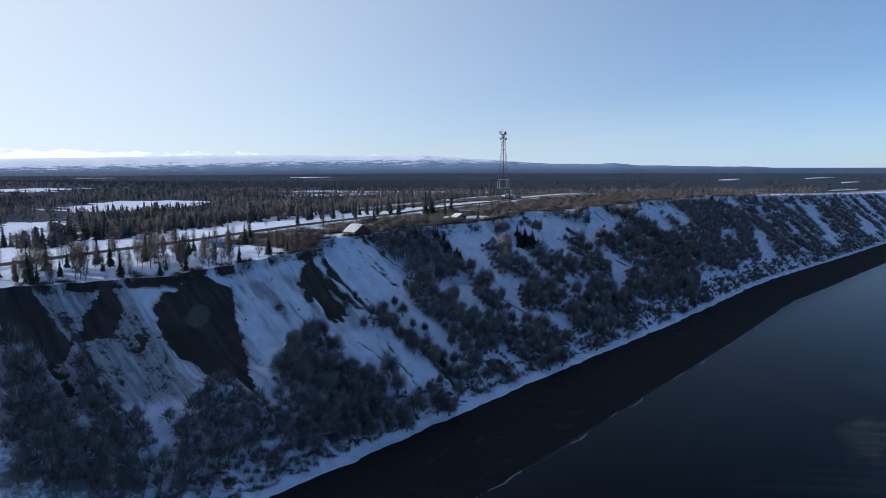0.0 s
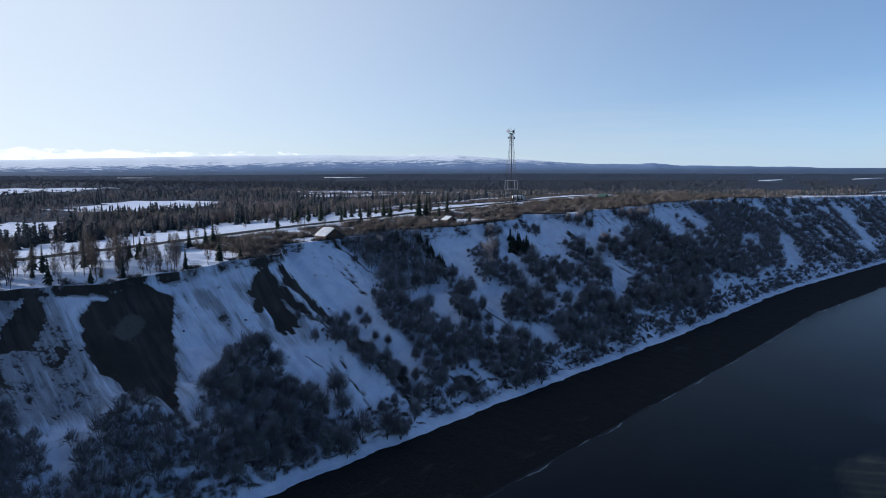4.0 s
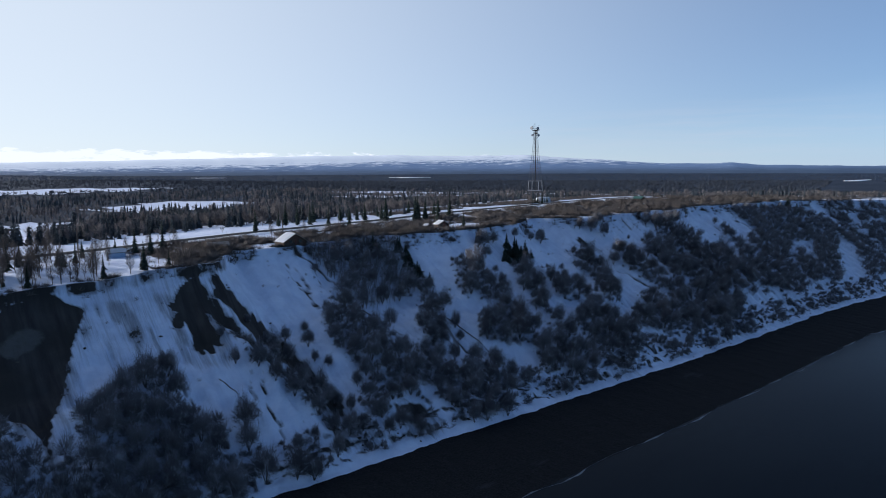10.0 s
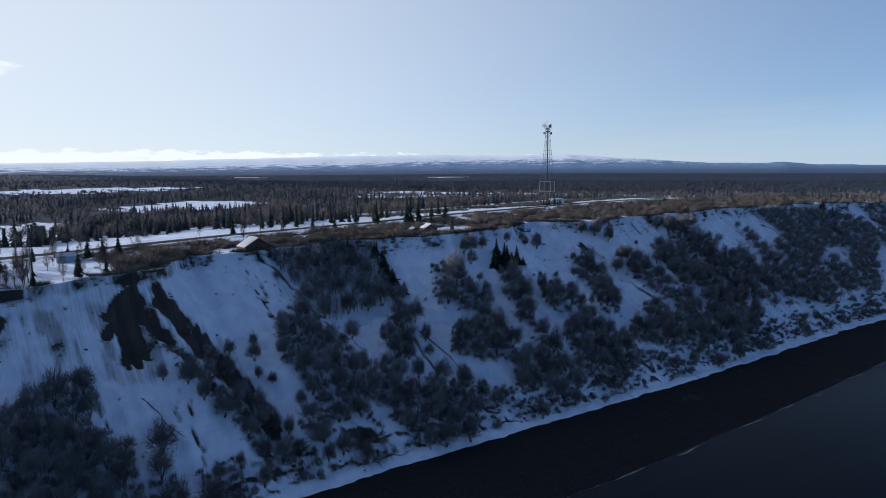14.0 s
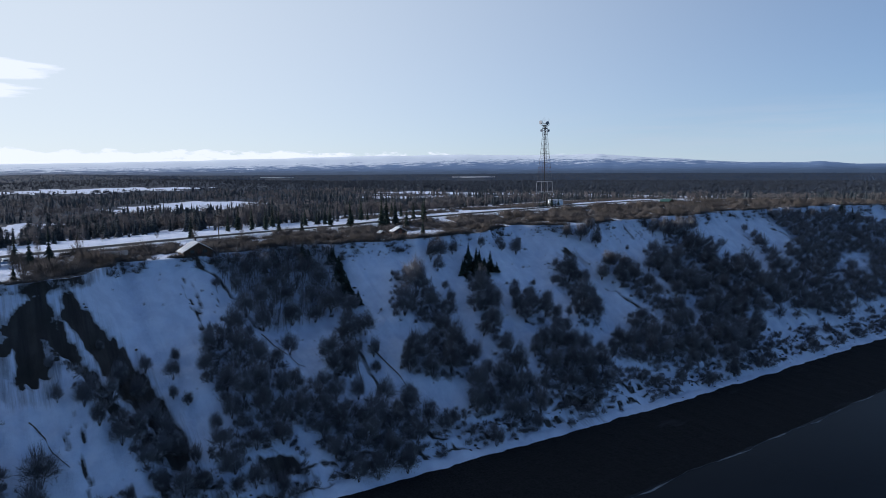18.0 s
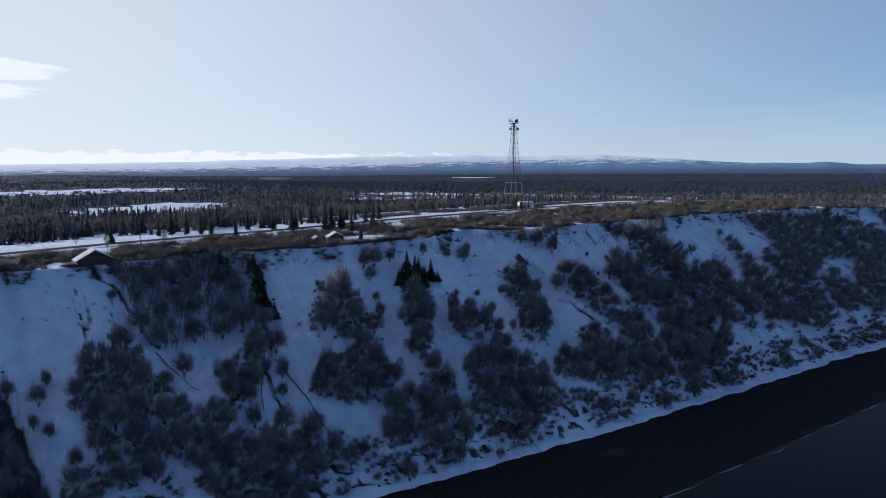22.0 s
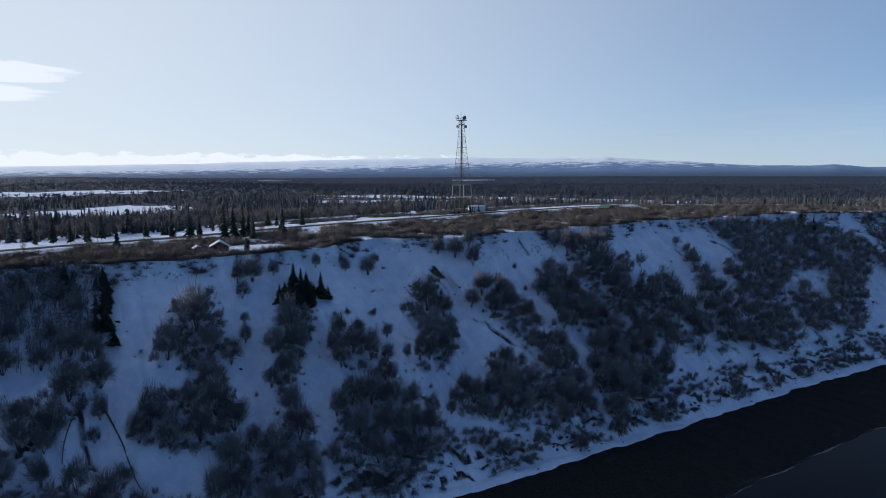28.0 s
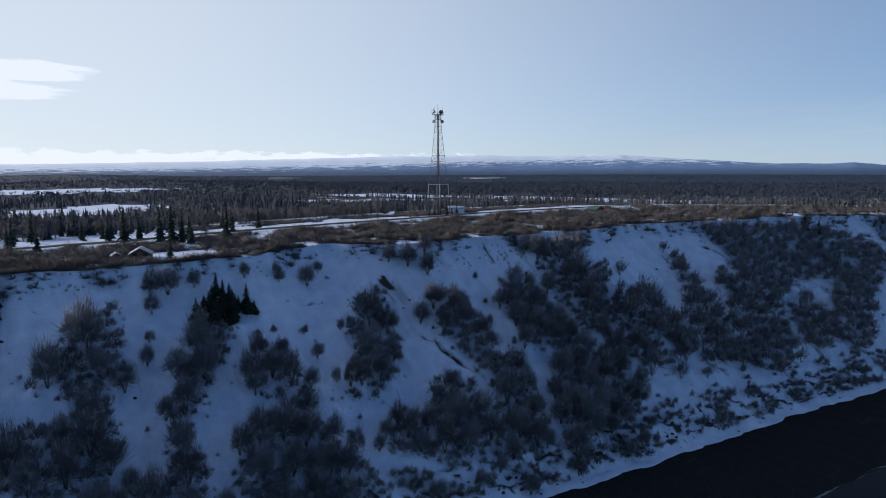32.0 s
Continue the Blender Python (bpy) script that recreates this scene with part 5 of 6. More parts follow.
def single_trees():
    r = np.random.default_rng(23)
    spruces = [(254.5, 211.5, 1.0), (258.5, 214.5, 1.12), (261, 212, 0.8), (264, 216, 0.86), (250.6, 176.5, 0.5), (274, 210, 0.95), (281, 229, 0.75), (246, 222, 0.9),
               (252, 233, 0.8), (243, 234, 0.72), (216, 222, 0.7), (223, 217, 0.66), (139, 196, 0.9), (134, 192, 1.0), (131, 197, 0.8), (185, 226, 0.75), (262, 205, 0.7)]
    spruces = [(x, y, size * (1.35 if x > 150 else 1.1)) for x, y, size in spruces]
    spruces += [(368 + 3 * k, 239.6 + 0.5 * (k % 3), 0.45 + 0.12 * (k % 4)) for k in range(6)]
    for k in range(14):
        x = r.uniform(196, 300)
        spruces.append((x, float(along(ROAD, x)) + r.uniform(8, 22), r.uniform(0.6, 1.25)))
    for x, y in ((80, 166), (88, 164), (98, 167), (127, 201), (108, 190), (113, 189), (70, 182), (64, 180), (60, 178), (76, 188), (92, 180), (118, 205), (101, 195)):
        spruces.append((x + r.uniform(-1, 1), y + r.uniform(-1, 1), r.uniform(0.5, 0.9)))
    for k, (x, y, size) in enumerate(spruces):
        y = max(y, float(edge_y(np.array(float(x)))) + 1.5)
        label = "small dense dark spruce standing in open snow" if size < 0.6 else "dark green spruce on the snowy bluff top"
        stand("spruce", SPRUCE_MESH, k, x, y, float(on_land(x, y)) - 0.1, size, r.uniform(0, 6), label, "tree", "spruces on the plateau")
    n = 190
    px, k = r.uniform(56, 132, n), r.uniform(0, 1, n)
    py = edge_y(px) + 1.5 + k**1.6 * (along(ROAD, px) - 11 - edge_y(px))
    clear = (np.hypot(px - 123.5, py - 196.5) > 9) & ~((px > 112) & (py > 172)) & (waves(px, py, 88, 18, 2) > -0.25)
    yard = list(zip(px[clear], py[clear]))
    for x, y in yard[:18]:
        size = r.uniform(0.4, 1.0)
        stand("spruce", SPRUCE_MESH, int(r.integers(0, 5)), x, y, float(on_land(x, y)) - 0.1, size, r.uniform(0, 6), "small dark spruce among birches in the snowy yard", "tree", "spruces on the plateau")
    for x, y in yard[18:]:
        stand("bare_birch", BIRCH_MESH, int(r.integers(0, 4)), x, y, float(on_land(x, y)) - 0.1, r.uniform(0.6, 1.2), r.uniform(0, 6), "thin leafless birch in the snowy yard", "tree", "birches on the plateau")
    # dark conifers on the face
    clump = [(r.normal(258, 3.0), r.normal(0.19, 0.026), r.uniform(0.42, 0.72)) for _ in range(34)] + [(r.normal(254.5, 1.6), r.normal(0.235, 0.015), r.uniform(0.4, 0.65)) for _ in range(8)]
    clump += [(213.4 - 14 * (s - 0.05) + r.normal(0, 0.9), s, r.uniform(0.4, 0.7)) for s in np.linspace(0.04, 0.3, 16)]
    for x, s, size in clump + [(205, 0.06, 0.75), (206.5, 0.08, 0.6), (203.5, 0.1, 0.5), (196, 0.07, 0.6), (191, 0.09, 0.4), (478, 0.03, 0.85), (476, 0.07, 0.7), (479, 0.11, 0.7)]:
        y, z = slope_place(np.array(float(x)), s)
        stand("spruce", SPRUCE_MESH, int(x), x, float(y), float(z) - 0.1, size, x, "dense dark spruce among brush on the bluff face", "tree", "spruces on the bluff face", wide=1.9)
    # bare birches in the yard and by the road
    for x, y in ((82, 172), (90, 166), (95, 164), (99, 170), (103, 165), (106, 175), (110, 172), (112, 180), (97, 184), (87, 182), (79, 178), (73, 174), (67, 177), (116, 186), (121, 190), (119, 178),
                 (124, 208), (130, 204), (137, 203), (146, 208), (265, 223), (268, 219), (271, 206), (379, 250), (352, 228), (180, 205), (199, 212), (62, 186), (56, 181), (93, 176)):
        x, y = x + r.uniform(-1.5, 1.5), y + r.uniform(-1.5, 1.5)
        y = max(y, float(edge_y(np.array(float(x)))) + 1.5)
        stand("bare_birch", BIRCH_MESH, int(r.integers(0, 4)), x, y, float(on_land(x, y)) - 0.1, r.uniform(0.5, 0.85), r.uniform(0, 6), "leafless pale-barked birch on the snowy plateau", "tree", "birches on the plateau")


slope_trees()
plateau_brush()
woods()
single_trees()

# ---- built things ----
M_STEEL = plain("galvanised_steel", (0.07, 0.072, 0.08), (0.14, 0.143, 0.155), 1.5, 0.6, 0.5)
M_LEG = plain("pale_painted_steel", (0.2, 0.21, 0.23), (0.32, 0.33, 0.35), 1.5, 0.6, 0.2)
M_LADDER = plain("dark_cable_ladder", (0.02, 0.02, 0.022), (0.06, 0.055, 0.055), 2, 0.6, 0.2)
M_RED = plain("faded_red_steel", (0.1, 0.04, 0.035), (0.16, 0.07, 0.06), 1.5, 0.6, 0.2)
M_DISH = plain("grey_dish_shell", (0.22, 0.23, 0.25), (0.4, 0.41, 0.43), 1.2, 0.5)
M_WHITE = plain("white_painted_siding", (0.62, 0.64, 0.66), (0.78, 0.79, 0.8), 1.2, 0.6)
M_BLUE = plain("pale_blue_siding", (0.24, 0.34, 0.47), (0.34, 0.44, 0.57), 1.2, 0.6)
M_LOG = plain("dark_brown_boards", (0.05, 0.03, 0.022), (0.13, 0.075, 0.05), 2.5, 0.8)
M_RUST = plain("red_brown_boards", (0.1, 0.04, 0.03), (0.18, 0.075, 0.05), 2.5, 0.8)
M_DARK = plain("dark_window_glass", (0.015, 0.017, 0.02), (0.03, 0.033, 0.04), 3, 0.12, bump=0.02, spec=0.5)
M_ROOF = plain("weathered_metal_roof", (0.16, 0.15, 0.15), (0.28, 0.27, 0.26), 1.2, 0.5, 0.3)
M_GREEN = plain("green_metal_roof", (0.03, 0.09, 0.075), (0.05, 0.14, 0.11), 1.2, 0.5, 0.2)
M_SNOW = plain("roof_snow", (0.78, 0.8, 0.84), (0.88, 0.89, 0.92), 0.8, 0.7, bump=0.3)
M_ASPHALT = plain("worn_asphalt", (0.03, 0.034, 0.042), (0.054, 0.06, 0.07), 0.5, 0.95, world_space=True, spec=0.02)
M_POLE = plain("tarred_pole_wood", (0.06, 0.045, 0.035), (0.13, 0.1, 0.08), 2, 0.85)
M_TYRE = plain("black_rubber", (0.012, 0.012, 0.012), (0.03, 0.03, 0.03), 4, 0.85)
M_STONE = joined_material("clods_and_stones", (0.03, 0.028, 0.026), (0.09, 0.08, 0.07))
M_DEADWOOD = plain("grey_dead_wood", (0.07, 0.06, 0.05), (0.16, 0.14, 0.12), 2, 0.9)


def root(name, x, y, z, turn=0.0):
    ob = new(name)
    ob.matrix_world = pose(x, y, z, 0, 0, turn)
    return ob


def part(name, bm, mat, parent, label=""):
    me = bpy.data.meshes.new(name)
    bm.normal_update()
    bm.to_mesh(me)
    bm.free()
    me.materials.append(mat)
    ob = new(name, me)
    ob.parent = parent
    return tagged(ob, label)


def box(bm, x0, y0, z0, x1, y1, z1, soft=0.0):
    got = bmesh.ops.create_cube(bm, size=1.0)["verts"]
    for v in got:
        v.co = Vector((x0 + (v.co.x + 0.5) * (x1 - x0), y0 + (v.co.y + 0.5) * (y1 - y0), z0 + (v.co.z + 0.5) * (z1 - z0)))
    if soft:
        edges = list({e for v in got for e in v.link_edges})
        bmesh.ops.bevel(bm, geom=edges, offset=soft, segments=2, affect="EDGES")
    return bm


def boxed(*args):
    return box(bmesh.new(), *args)


def stick(bm, a, b, r0, r1=None, sides=6):
    a, b = Vector(a), Vector(b)
    d = b - a
    m = Matrix.Translation((a + b) / 2) @ d.to_track_quat("Z", "Y").to_matrix().to_4x4()
    bmesh.ops.create_cone(bm, cap_ends=True, segments=sides, radius1=r0, radius2=r0 if r1 is None else r1, depth=d.length, matrix=m)
    return bm


def build_tower():
    """A four-legged lattice mast with microwave dishes."""
    gz = float(on_land(375.2, 243.4))
    t = root("lattice_tower", 375.2, 243.4, gz, 20)
    levels = [0.0, 63 - gz] + [63 - gz + (93 - 63) * k / 12 for k in range(1, 13)]
    half = lambda h: np.interp(h, [0, 63 - gz, 76 - gz, 86 - gz, 93 - gz], [3.7, 3.05, 1.9, 1.15, 0.72])
    corner = lambda k, h: ((1, 1, -1, -1)[k] * half(h), (1, -1, -1, 1)[k] * half(h), h)
    for k in range(4):
        bm = bmesh.new()
        stick(bm, corner(k, 57 - gz), corner(k, levels[1]), 0.17, 0.15, 8)
        part("leg", bm, M_LEG, t, "pale galvanised lower leg")
        part("footing_post", stick(bmesh.new(), corner(k, -0.4), corner(k, 57 - gz), 0.16, 0.16, 8), M_LADDER, t, "dark weathered footing post")
        bm = bmesh.new()
        for a, b in zip(levels[1:], levels[2:]):
            stick(bm, corner(k, a), corner(k, b), 0.085, 0.075)
        part("upper_leg", bm, M_STEEL, t)
    for h in (57.4 - gz, levels[1]):
        bm = bmesh.new()
        for k in range(4):
            stick(bm, corner(k, h), corner((k + 1) % 4, h), 0.12)
        part("base_brace", bm, M_LEG, t)
    for i, (a, b) in enumerate(zip(levels[1:], levels[2:])):
        bm = bmesh.new()
        for k in range(4):
            j = (k + 1) % 4
            stick(bm, corner(k, b), corner(j, b), 0.045, sides=4)
            stick(bm, corner(k, a), corner(j, b), 0.028, sides=4)
            stick(bm, corner(j, a), corner(k, b), 0.028, sides=4)
        part("bracing", bm, M_RED if i in (2, 3, 6) else M_STEEL, t)
    bm = bmesh.new()
    for dx in (-0.28, 0.28):
        box(bm, dx - 0.07, -0.12, 0.3, dx + 0.07, 0.12, 93 - gz)
    for k in range(int((92 - gz) / 1.2)):
        box(bm, -0.28, -0.06, 0.8 + 1.2 * k, 0.28, 0.06, 0.95 + 1.2 * k)
    part("cable_ladder", bm, M_LADDER, t, "dark cable ladder up the middle")
    for h, w in ((93 - gz, 1.7), (91.2 - gz, 1.1)):
        bm = boxed(-w, -w, h - 0.12, w, w, h + 0.12)
        for k in range(4):
            a, b = ((w, w), (w, -w), (-w, -w), (-w, w))[k], ((w, -w), (-w, -w), (-w, w), (w, w))[k]
            stick(bm, (*a, h + 1.0), (*b, h + 1.0), 0.05, sides=4)
            stick(bm, (*a, h), (*a, h + 1.0), 0.05, sides=4)
        part("platform", bm, M_LADDER, t)
    for x, y, h, r, turn in ((-1.2, 2.2, 94.5, 1.0, 165), (0.7, -1.3, 94.2, 0.95, 255), (-0.95, 1.7, 90.2, 0.72, 180), (0.9, -1.65, 90.1, 0.75, 240)):
        bm = bmesh.new()
        n = 18
        for ring, depth in ((r, 0.0), (r, 0.55), (r * 0.8, 0.75), (r * 0.35, 0.95)):
            for k in range(n):
                a = 2 * math.pi * k / n
                bm.verts.new((-depth, ring * math.cos(a), ring * math.sin(a)))
        bm.verts.ensure_lookup_table()
        for q in range(3):
            for k in range(n):
                bm.faces.new([bm.verts[q * n + k], bm.verts[q * n + (k + 1) % n], bm.verts[(q + 1) * n + (k + 1) % n], bm.verts[(q + 1) * n + k]])
        bm.faces.new([bm.verts[k] for k in range(n)])
        bm.faces.new([bm.verts[3 * n + k] for k in reversed(range(n))])
        bmesh.ops.transform(bm, matrix=pose(x, y, h - gz, 0, 0, turn), verts=bm.verts)
        stick(bm, (x, y, h - gz), (x * 0.4, y * 0.4, h - gz), 0.08)
        part("dish", bm, M_DISH, t, "round grey microwave dish")
    for x, y, top in ((0.3, 0.2, 96.8), (1.7, 1.5, 97.6), (-0.9, 1.2, 96.3), (1.2, -1.6, 96.5)):
        part("whip_antenna", stick(bmesh.new(), (x, y, 93 - gz), (x, y, top - gz), 0.05, 0.03, 5), M_LADDER, t)
    tagged(t, "tall grey lattice tower with round microwave dishes on top", "radio tower")


def gable_house(name, x, y, turn, wide, deep, wall, ridge, wall_mat, label, category, snow=True, over=0.5, openings=(), roof_mat=None, dig=0.6):
    """A gabled building: the gable end faces -y before it is turned, the ridge runs along y."""
    z = float(on_land(x, y))
    h = root(name, x, y, z, turn)
    w, d = wide / 2, deep / 2
    bm = bmesh.new()
    pts = ((-w, -dig), (w, -dig), (w, wall), (0, ridge - 0.12), (-w, wall))
    front = [bm.verts.new((px, -d, pz)) for px, pz in pts]
    back = [bm.verts.new((px, d, pz)) for px, pz in pts]
    bm.faces.new(front)
    bm.faces.new(list(reversed(back)))
    for k in range(5):
        bm.faces.new([front[(k + 1) % 5], front[k], back[k], back[(k + 1) % 5]])
    bmesh.ops.recalc_face_normals(bm, faces=bm.faces)
    part("wall", bm, wall_mat, h)
    # boards on the gable end
    n = max(5, int(wide / 0.55))
    for k in range(n):
        a, b = -w + wide * k / n, -w + wide * (k + 1) / n
        top = wall + (ridge - 0.2 - wall) * (1 - abs((a + b) / 2) / w)
        part("board", boxed(a + 0.015, -d - 0.04, -dig, b - 0.015, -d - 0.002, top - 0.1), wall_mat, h)
    rise = (ridge - wall) / w
    for side in (-1, 1):
        bm = bmesh.new()
        x0, x1 = 0.0, side * (w + over)
        z0, z1 = ridge, ridge - rise * (w + over)
        cs = [(x0, z0), (x1, z1), (x1, z1 + 0.14), (x0, z0 + 0.14)]
        f = [bm.verts.new((px, -d - over, pz)) for px, pz in cs]
        g = [bm.verts.new((px, d + over, pz)) for px, pz in cs]
        bm.faces.new(f)
        bm.faces.new(list(reversed(g)))
        for k in range(4):
            bm.faces.new([f[(k + 1) % 4], f[k], g[k], g[(k + 1) % 4]])
        bmesh.ops.recalc_face_normals(bm, faces=bm.faces)
        part("roof", bm, roof_mat or M_ROOF, h)
        if snow:
            bm = bmesh.new()
            n = 14
            for iy in range(n + 1):
                for ix in range(7):
                    u, v = ix / 6, iy / n
                    rim = min(u, 1 - u, 0.5) * 2 + 0.0
                    lift = 0.20 * min(1.0, 6 * min(u + 0.15, 1 - u, v, 1 - v)) + 0.04 * math.sin(9 * v + 5 * u + x)
                    px = x1 * u * 0.985
                    bm.verts.new((px, (-d - over + 0.08) + (2 * d + 2 * over - 0.16) * v, ridge - rise * abs(px) + 0.145 + lift))
            bm.verts.ensure_lookup_table()
            for iy in range(n):
                for ix in range(6):
                    a = iy * 7 + ix
                    q = [bm.verts[a], bm.verts[a + 1], bm.verts[a + 8], bm.verts[a + 7]]
                    bm.faces.new(q if side > 0 else list(reversed(q)))
            bmesh.ops.solidify(bm, geom=bm.faces[:], thickness=0.1)
            part("roof_snow", bm, M_SNOW, h, "thick white snow on the roof")
    for kind, cx, cz, ow, oh in openings:
        pane = part(kind, boxed(cx - ow / 2, -d - 0.06, cz - oh / 2, cx + ow / 2, -d - 0.045, cz + oh / 2), M_DARK if kind == "window" else M_RUST, h)
        bm = bmesh.new()
        for a, b, c, e in ((cx - ow / 2 - 0.08, cz - oh / 2, cx - ow / 2, cz + oh / 2), (cx + ow / 2, cz - oh / 2, cx + ow / 2 + 0.08, cz + oh / 2),
                           (cx - ow / 2 - 0.08, cz + oh / 2, cx + ow / 2 + 0.08, cz + oh / 2 + 0.09)):
            box(bm, a, -d - 0.09, b, c, -d - 0.044, e)
        part("frame", bm, wall_mat, pane)
    return tagged(h, label, category)


build_tower()
gable_house("cabin", 173.3, 177.6, 2, 8.2, 5.4, 1.25, 3.6, M_LOG, "dark wooden cabin with a snowy gable roof at the bluff edge", "cabin",
            openings=(("window", -1.7, 1.2, 1.1, 0.9), ("window", 1.8, 1.2, 1.1, 0.9), ("door", 0.2, 0.95, 0.95, 1.9)))
gable_house("cabin", 244.8, 183.5, -16, 5.0, 4.6, 1.35, 2.7, M_LOG, "small dark brown cabin with a snowy roof beside spruces", "cabin", over=0.4,
            openings=(("window", 1.3, 1.25, 1.0, 0.8), ("window", -1.3, 1.25, 1.0, 0.8), ("door", 0.1, 0.95, 0.9, 1.9)))
gable_house("outhouse", 239.2, 186.0, 0, 2.2, 2.4, 0.9, 1.5, M_LOG, "little dark outbuilding with snow on its roof beside the cabin", "shed", over=0.25)
gable_house("shed", 125.2, 195.6, 84, 3.8, 4.8, 1.6, 2.4, M_BLUE, "pale blue shed with a snowy low roof in the yard", "shed", over=0.3)
gable_house("equipment_hut", 386, 246.0, 60, 5.2, 7.6, 2.7, 3.4, M_WHITE, "white equipment hut with a snowy roof below the tower", "hut", over=0.2,
            openings=(("door", -1.2, 1.0, 0.95, 2.0),))
gable_house("garage", 441, 213, 10, 6.0, 5.0, 1.4, 2.5, M_LOG, "low building with a green metal roof among brush", "building", snow=False, roof_mat=M_GREEN)
gable_house("garage", 154.5, 191.5, 80, 5.0, 6.5, 1.0, 1.9, M_LOG, "low shed half hidden in brush, with a bare grey roof", "shed", snow=False, over=0.3)


def build_pickup():
    x, y = 128.6, 197.5
    p = root("pickup_truck", x, y, float(on_land(x, y)), 8)
    part("body", boxed(-2.5, -0.9, 0.45, 2.5, 0.9, 1.0, 0.1), M_BLUE, p)
    bm = boxed(-0.6, -0.82, 1.0, 1.1, 0.82, 1.75, 0.12)
    for v in bm.verts:
        if v.co.z > 1.4:
            v.co.x = 0.2 + (v.co.x - 0.2) * 0.72
    cab = part("cab", bm, M_WHITE, p)
    part("window", boxed(-0.3, -0.84, 1.15, 0.75, -0.79, 1.55), M_DARK, cab)
    part("bed_cover", boxed(-2.4, -0.8, 1.0, -0.7, 0.8, 1.18, 0.06), M_SNOW, p, "snow lying in the truck bed")
    for wx in (-1.6, 1.6):
        for wy in (-0.85, 0.85):
            w = part("wheel", stick(bmesh.new(), (wx, wy - 0.12, 0.38), (wx, wy + 0.12, 0.38), 0.38, sides=16), M_TYRE, p)
            part("rim", stick(bmesh.new(), (wx, wy - 0.13, 0.38), (wx, wy + 0.13, 0.38), 0.2, sides=12), M_STEEL, w)
    tagged(p, "pale blue and white pickup truck parked beside the shed", "truck")


build_pickup()


def build_road():
    xs = np.concatenate([np.arange(-300, 0, 20), np.arange(0, 520, 3), np.arange(520, 1100, 12)])
    y = along(ROAD, xs)
    for _ in range(30):
        y = np.convolve(np.pad(y, 1, "edge"), (0.25, 0.5, 0.25), "valid")
    z = plateau_z(xs, y)
    for _ in range(12):
        z = np.convolve(np.pad(z, 1, "edge"), (0.25, 0.5, 0.25), "valid")
    rows = []
    for off, up in ((-5.0, -0.35), (-3.9, 0.42), (-3.5, 0.45), (0, 0.53), (3.5, 0.45), (3.9, 0.42), (5.0, -0.35)):
        rows.append(np.stack([xs, y + off, z + up], 1))
    n = len(xs)
    i = (np.arange(len(rows) - 1)[:, None] * n + np.arange(n - 1)).ravel()
    ob = add_mesh("road", np.concatenate(rows), np.stack([i, i + 1, i + n + 1, i + n], 1), M_ASPHALT, smooth_shade=True)
    tagged(ob, "cleared dark asphalt road running behind the bluff", "road", kind="structure")
    # ploughed snow along both shoulders
    for side in (-1, 1):
        prof = ((3.9, 0.40), (4.6, 0.54), (5.4, 0.5), (6.4, 0.25), (8.0, -0.2))
        rows = [np.stack([xs, y + side * o, z + u + (0.08 * waves(xs, 0 * xs, 77 + side, 6, 3) if 0 < k < 4 else 0)], 1) for k, (o, u) in enumerate(prof)]
        i = (np.arange(len(rows) - 1)[:, None] * n + np.arange(n - 1)).ravel()
        F = np.stack([i, i + 1, i + n + 1, i + n], 1)
        ob = add_mesh("snowbank", np.concatenate(rows), F if side > 0 else F[:, ::-1], M_SNOW, smooth_shade=True)
        tagged(ob, "ploughed snow bank along the road shoulder", "snow bank", kind="structure")


build_road()


def build_poles():
    for k, (x, off, h) in enumerate(((192, -7.5, 8.5), (118, -8, 8.5), (336, -7.5, 8.5))):
        y = float(along(ROAD, x)) + off
        p = root("utility_pole", x, y, float(on_land(x, y)))
        part("post", stick(bmesh.new(), (0, 0, -0.5), (0, 0, h), 0.17, 0.11, 10), M_POLE, p)
        part("crossarm", boxed(-1.1, -0.07, h - 0.7, 1.1, 0.07, h - 0.52), M_POLE, p)
        for dx in (-0.95, 0, 0.95):
            part("insulator", stick(bmesh.new(), (dx, 0, h - 0.52), (dx, 0, h - 0.3), 0.06, 0.04, 8), M_STEEL, p)
        tagged(p, "dark wooden utility pole beside the road", "utility pole", "poles along the road")


build_poles()


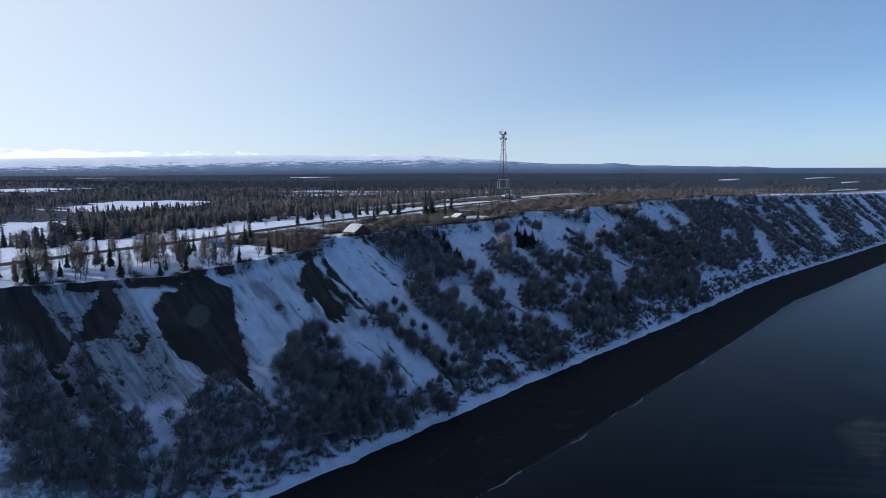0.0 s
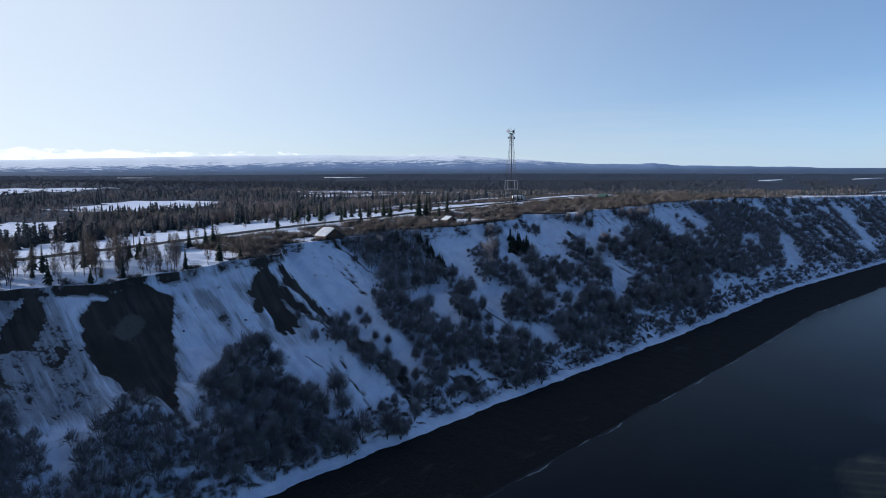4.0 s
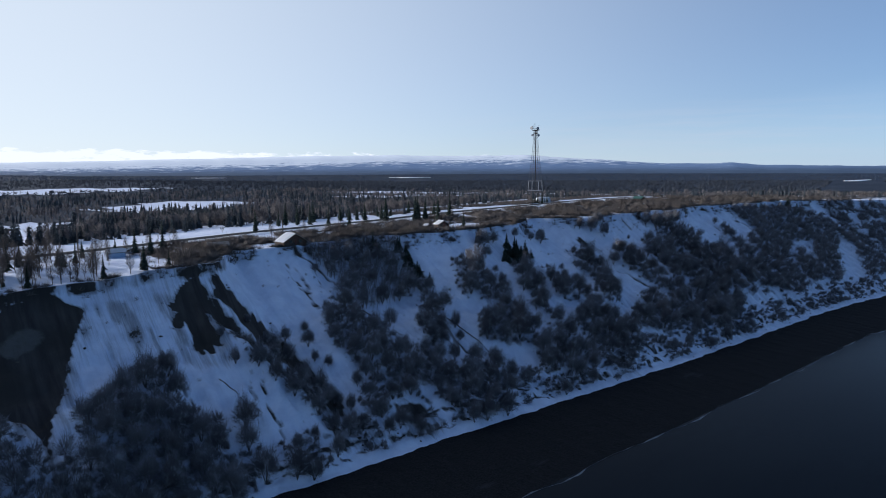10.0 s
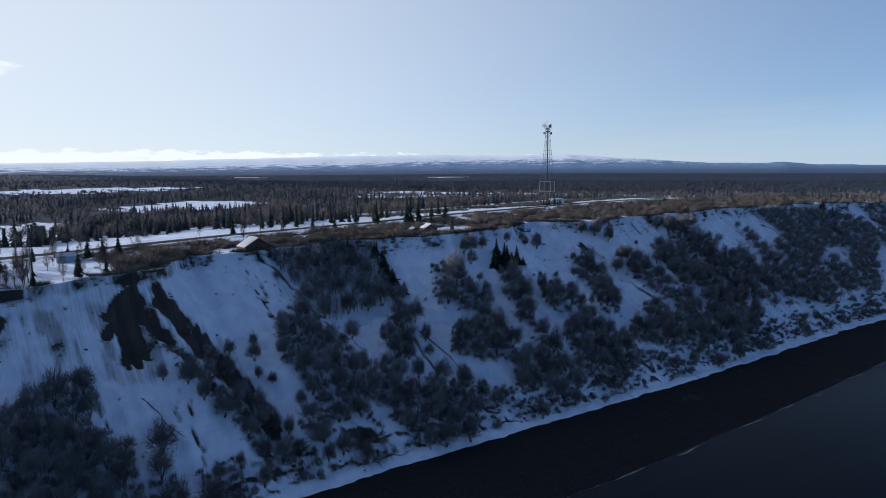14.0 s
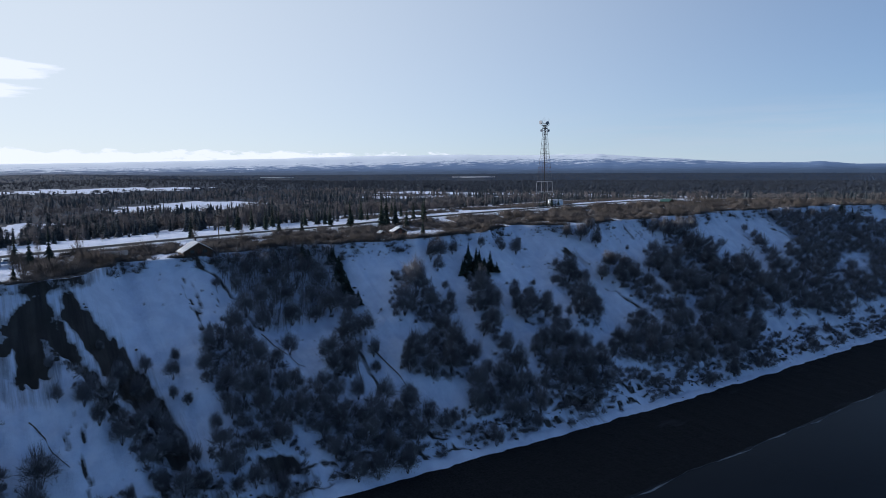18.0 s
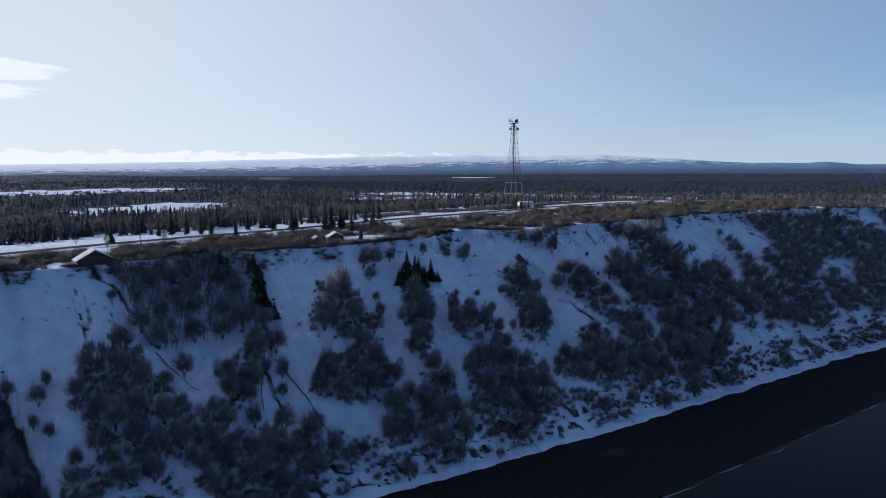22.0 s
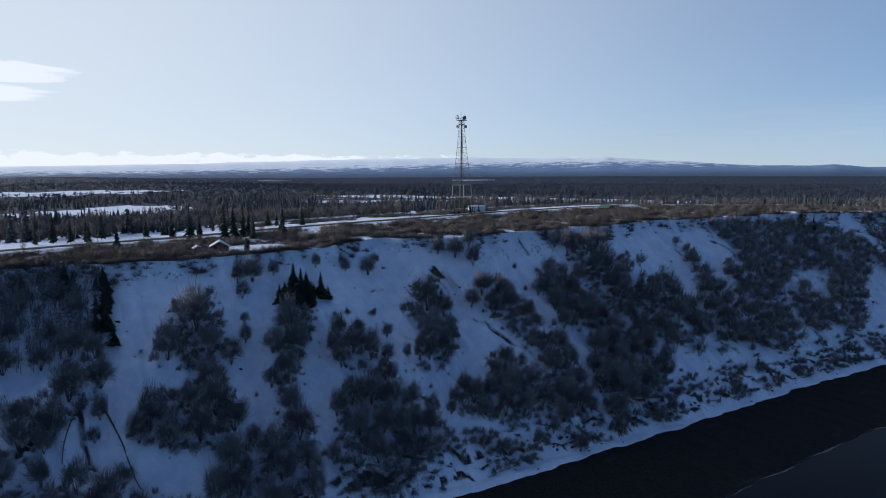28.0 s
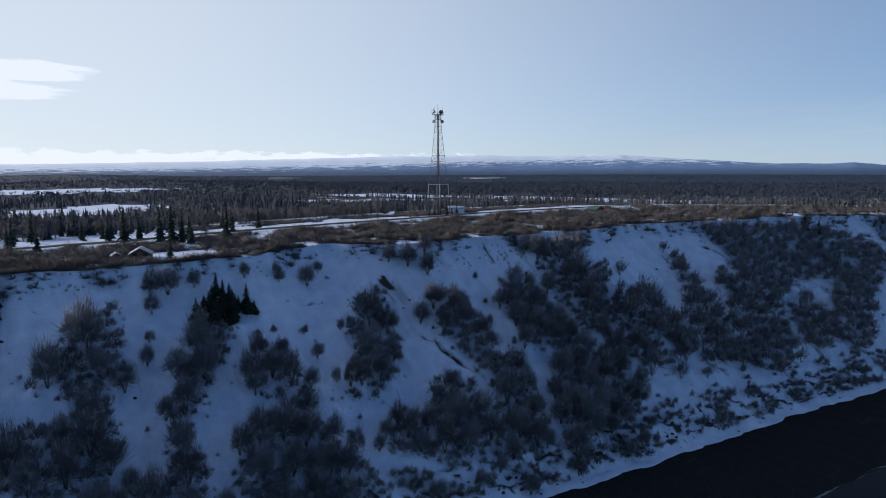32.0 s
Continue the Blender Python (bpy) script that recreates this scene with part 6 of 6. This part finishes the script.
def build_mountains():
    """Low snowy ranges on the horizon."""
    def range_mesh(name, dist, profile, mat, label, seed, rough):
        az = np.linspace(-6, 112, 420)
        prof = np.array(profile, float)
        el = np.interp(az, prof[:, 0], prof[:, 1])
        rows = []
        for k, (back, part_up) in enumerate(((-520, 0.0), (0, 0.3), (250, 0.52), (550, 0.78), (850, 1.0), (900, 0.9))):
            d = dist + back
            x, y = 110 + d * np.cos(np.radians(az)), -10 + d * np.sin(np.radians(az))
            wob = rough * waves(az * 60, 0 * az + k * 40, seed, 240, 4) * (1.0 if 0 < k < 5 else 0)
            z = 68 + np.tan(np.radians(el * part_up)) * d + wob
            z = plateau_z(x, y) - 4 if k == 0 else np.maximum(z, plateau_z(x, y) + 3 + 4 * k)
            rows.append(np.stack([x, y, z], 1))
        n = len(az)
        i = (np.arange(len(rows) - 1)[:, None] * n + np.arange(n - 1)).ravel()
        ob = add_mesh(name, np.concatenate(rows), np.stack([i, i + n, i + n + 1, i + 1], 1), mat, smooth_shade=True)
        tagged(ob, label, "mountains", kind="structure")

    n = Nodes("snowy_hills", 0.9, 0.1)
    f = n.noise(0.011, 6, 0.7, stretch=(1, 1, 7))
    g = n.noise(0.045, 4, 0.65, stretch=(1, 1, 8))
    high = n.nt.nodes.new("ShaderNodeSeparateXYZ")
    n.put(n.geo.outputs["Position"], high.inputs[0])
    snowline = n.math("ADD", n.math("MULTIPLY", n.math("SUBTRACT", high.outputs["Z"], 112), 0.018), n.math("ADD", n.math("MULTIPLY", n.math("SUBTRACT", f, 0.5), 3.4), n.math("MULTIPLY", n.math("SUBTRACT", g, 0.5), 2.0)))
    # the western end of the range lies deep in snow
    west = n.nt.nodes.new("ShaderNodeVectorMath")
    west.operation = "DOT_PRODUCT"
    n.put(n.geo.outputs["Position"], west.inputs[0])
    west.inputs[1].default_value = (-0.087 / 4000, 0.996 / 4000, 0)
    snowline = n.math("ADD", snowline, n.math("MAXIMUM", n.math("MULTIPLY", n.math("SUBTRACT", west.outputs["Value"], 0.82), 3.0), -0.25))
    # wooded slopes carry distance haze as blue in their colour, paler with height
    hazed_slopes = n.mix(n.step(n.math("ADD", high.outputs["Z"], n.math("MULTIPLY", n.math("SUBTRACT", f, 0.5), 40)), 60, 108), (0.07, 0.105, 0.165), (0.17, 0.25, 0.4))
    hills = n.done(n.mix(n.step(snowline, -0.1, 0.6), hazed_slopes, (0.86, 0.9, 0.95)))
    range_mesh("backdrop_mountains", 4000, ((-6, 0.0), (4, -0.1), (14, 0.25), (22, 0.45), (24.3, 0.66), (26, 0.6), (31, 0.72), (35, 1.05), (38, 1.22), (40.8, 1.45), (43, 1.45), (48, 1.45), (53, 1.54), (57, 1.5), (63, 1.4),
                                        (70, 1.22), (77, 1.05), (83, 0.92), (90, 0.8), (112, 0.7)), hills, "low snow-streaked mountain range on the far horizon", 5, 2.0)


build_mountains()


def build_ponds():
    for k, (cx, cy, a, b, turn) in enumerate(PONDS):
        t = radians(turn)
        ring = []
        for q in range(40):
            w = 2 * math.pi * q / 40
            s = 1 + 0.16 * math.sin(3 * w + k) + 0.1 * math.sin(7 * w + 2 * k)
            u, v = a * s * math.cos(w), b * s * math.sin(w)
            x, y = cx + u * math.cos(t) - v * math.sin(t), cy + u * math.sin(t) + v * math.cos(t)
            ring.append((x, y, float(plateau_z(np.array(x), np.array(y))) + 1.2))
        bm = bmesh.new()
        top = [bm.verts.new(c) for c in ring]
        low = [bm.verts.new((x, y, z - 6)) for x, y, z in ring]
        mid = bm.verts.new((cx, cy, sum(c[2] for c in ring) / 40))
        for q in range(40):
            bm.faces.new([top[q], top[(q + 1) % 40], mid])
            bm.faces.new([low[q], low[(q + 1) % 40], top[(q + 1) % 40], top[q]])
        ob = part("frozen_pond", bm, M_SNOW, None)
        tagged(ob, "snow-covered frozen pond in the far forest", "pond", kind="structure")


build_ponds()


def build_clods():
    """Fallen turf clods and stones on the snow of the face and along its foot."""
    r = np.random.default_rng(31)
    kinds = []
    for k in range(4):
        bm = bmesh.new()
        bmesh.ops.create_icosphere(bm, subdivisions=1, radius=1.0)
        V = np.array([v.co[:] for v in bm.verts]) * r.uniform(0.6, 1.25, (len(bm.verts), 1)) * (1.3, 1, 0.6)
        F = np.array([[v.index for v in f.verts] for f in bm.faces])
        bm.free()
        kinds.append((V, F))
    x = np.concatenate([r.uniform(60, 430, 120), r.uniform(120, 460, 420)])
    s = np.concatenate([r.uniform(0.02, 0.6, 120) ** 1.3, r.normal(0.93, 0.025, 420).clip(0.8, 0.99)])
    keep = np.concatenate([waves(x[:120], s[:120] * 85, 98, 22, 2) > 0.1, waves(x[120:], 0 * x[120:], 99, 18, 2) > -0.2])
    x, s = x[keep], s[keep]
    y, z = slope_place(x, s)
    V, F = scatter(kinds, np.stack([x, y, z], 1), r.uniform(0.12, 0.5, len(x)), r)
    tagged(add_mesh("fallen_clods", V, F, M_STONE), "dark turf clods and stones scattered on the snow", "stones", kind="stuff")


build_clods()


def build_logs():
    """Fallen trunks lying down the face."""
    for k, (x0, s0, x1, s1, rad) in enumerate(((206, 0.50, 211, 0.78, 0.22), (204, 0.5, 199, 0.68, 0.2), (181, 0.37, 187, 0.55, 0.16), (262, 0.36, 268, 0.5, 0.18), (331, 0.33, 343, 0.5, 0.22), (312, 0.3, 318, 0.42, 0.18), (146, 0.36, 152, 0.5, 0.2), (128, 0.52, 134, 0.7, 0.15))):
        n = 9
        pts = []
        for q in range(n):
            u = q / (n - 1)
            x, s = x0 + (x1 - x0) * u + 0.5 * math.sin(5 * u + k), s0 + (s1 - s0) * u
            y, z = slope_place(np.array(x), s)
            pts.append((x, float(y), float(z) + rad * 0.6))
        segs = [[*a, *b, rad * (1 - 0.7 * q / n), rad * (1 - 0.7 * (q + 1) / n)] for q, (a, b) in enumerate(zip(pts, pts[1:]))]
        r = np.random.default_rng(k)
        for q in range(2, n - 1):
            a = np.array(pts[q])
            segs.append([*a, *(a + r.normal(0, 0.9, 3) + (0, -0.5, 0.9)), 0.06, 0.02])
        V, F = prisms(segs, 5)
        tagged(add_mesh("fallen_trunk", V, F, M_DEADWOOD), "dark fallen tree trunk lying down the snowy face", "log", "fallen trunks")


build_logs()
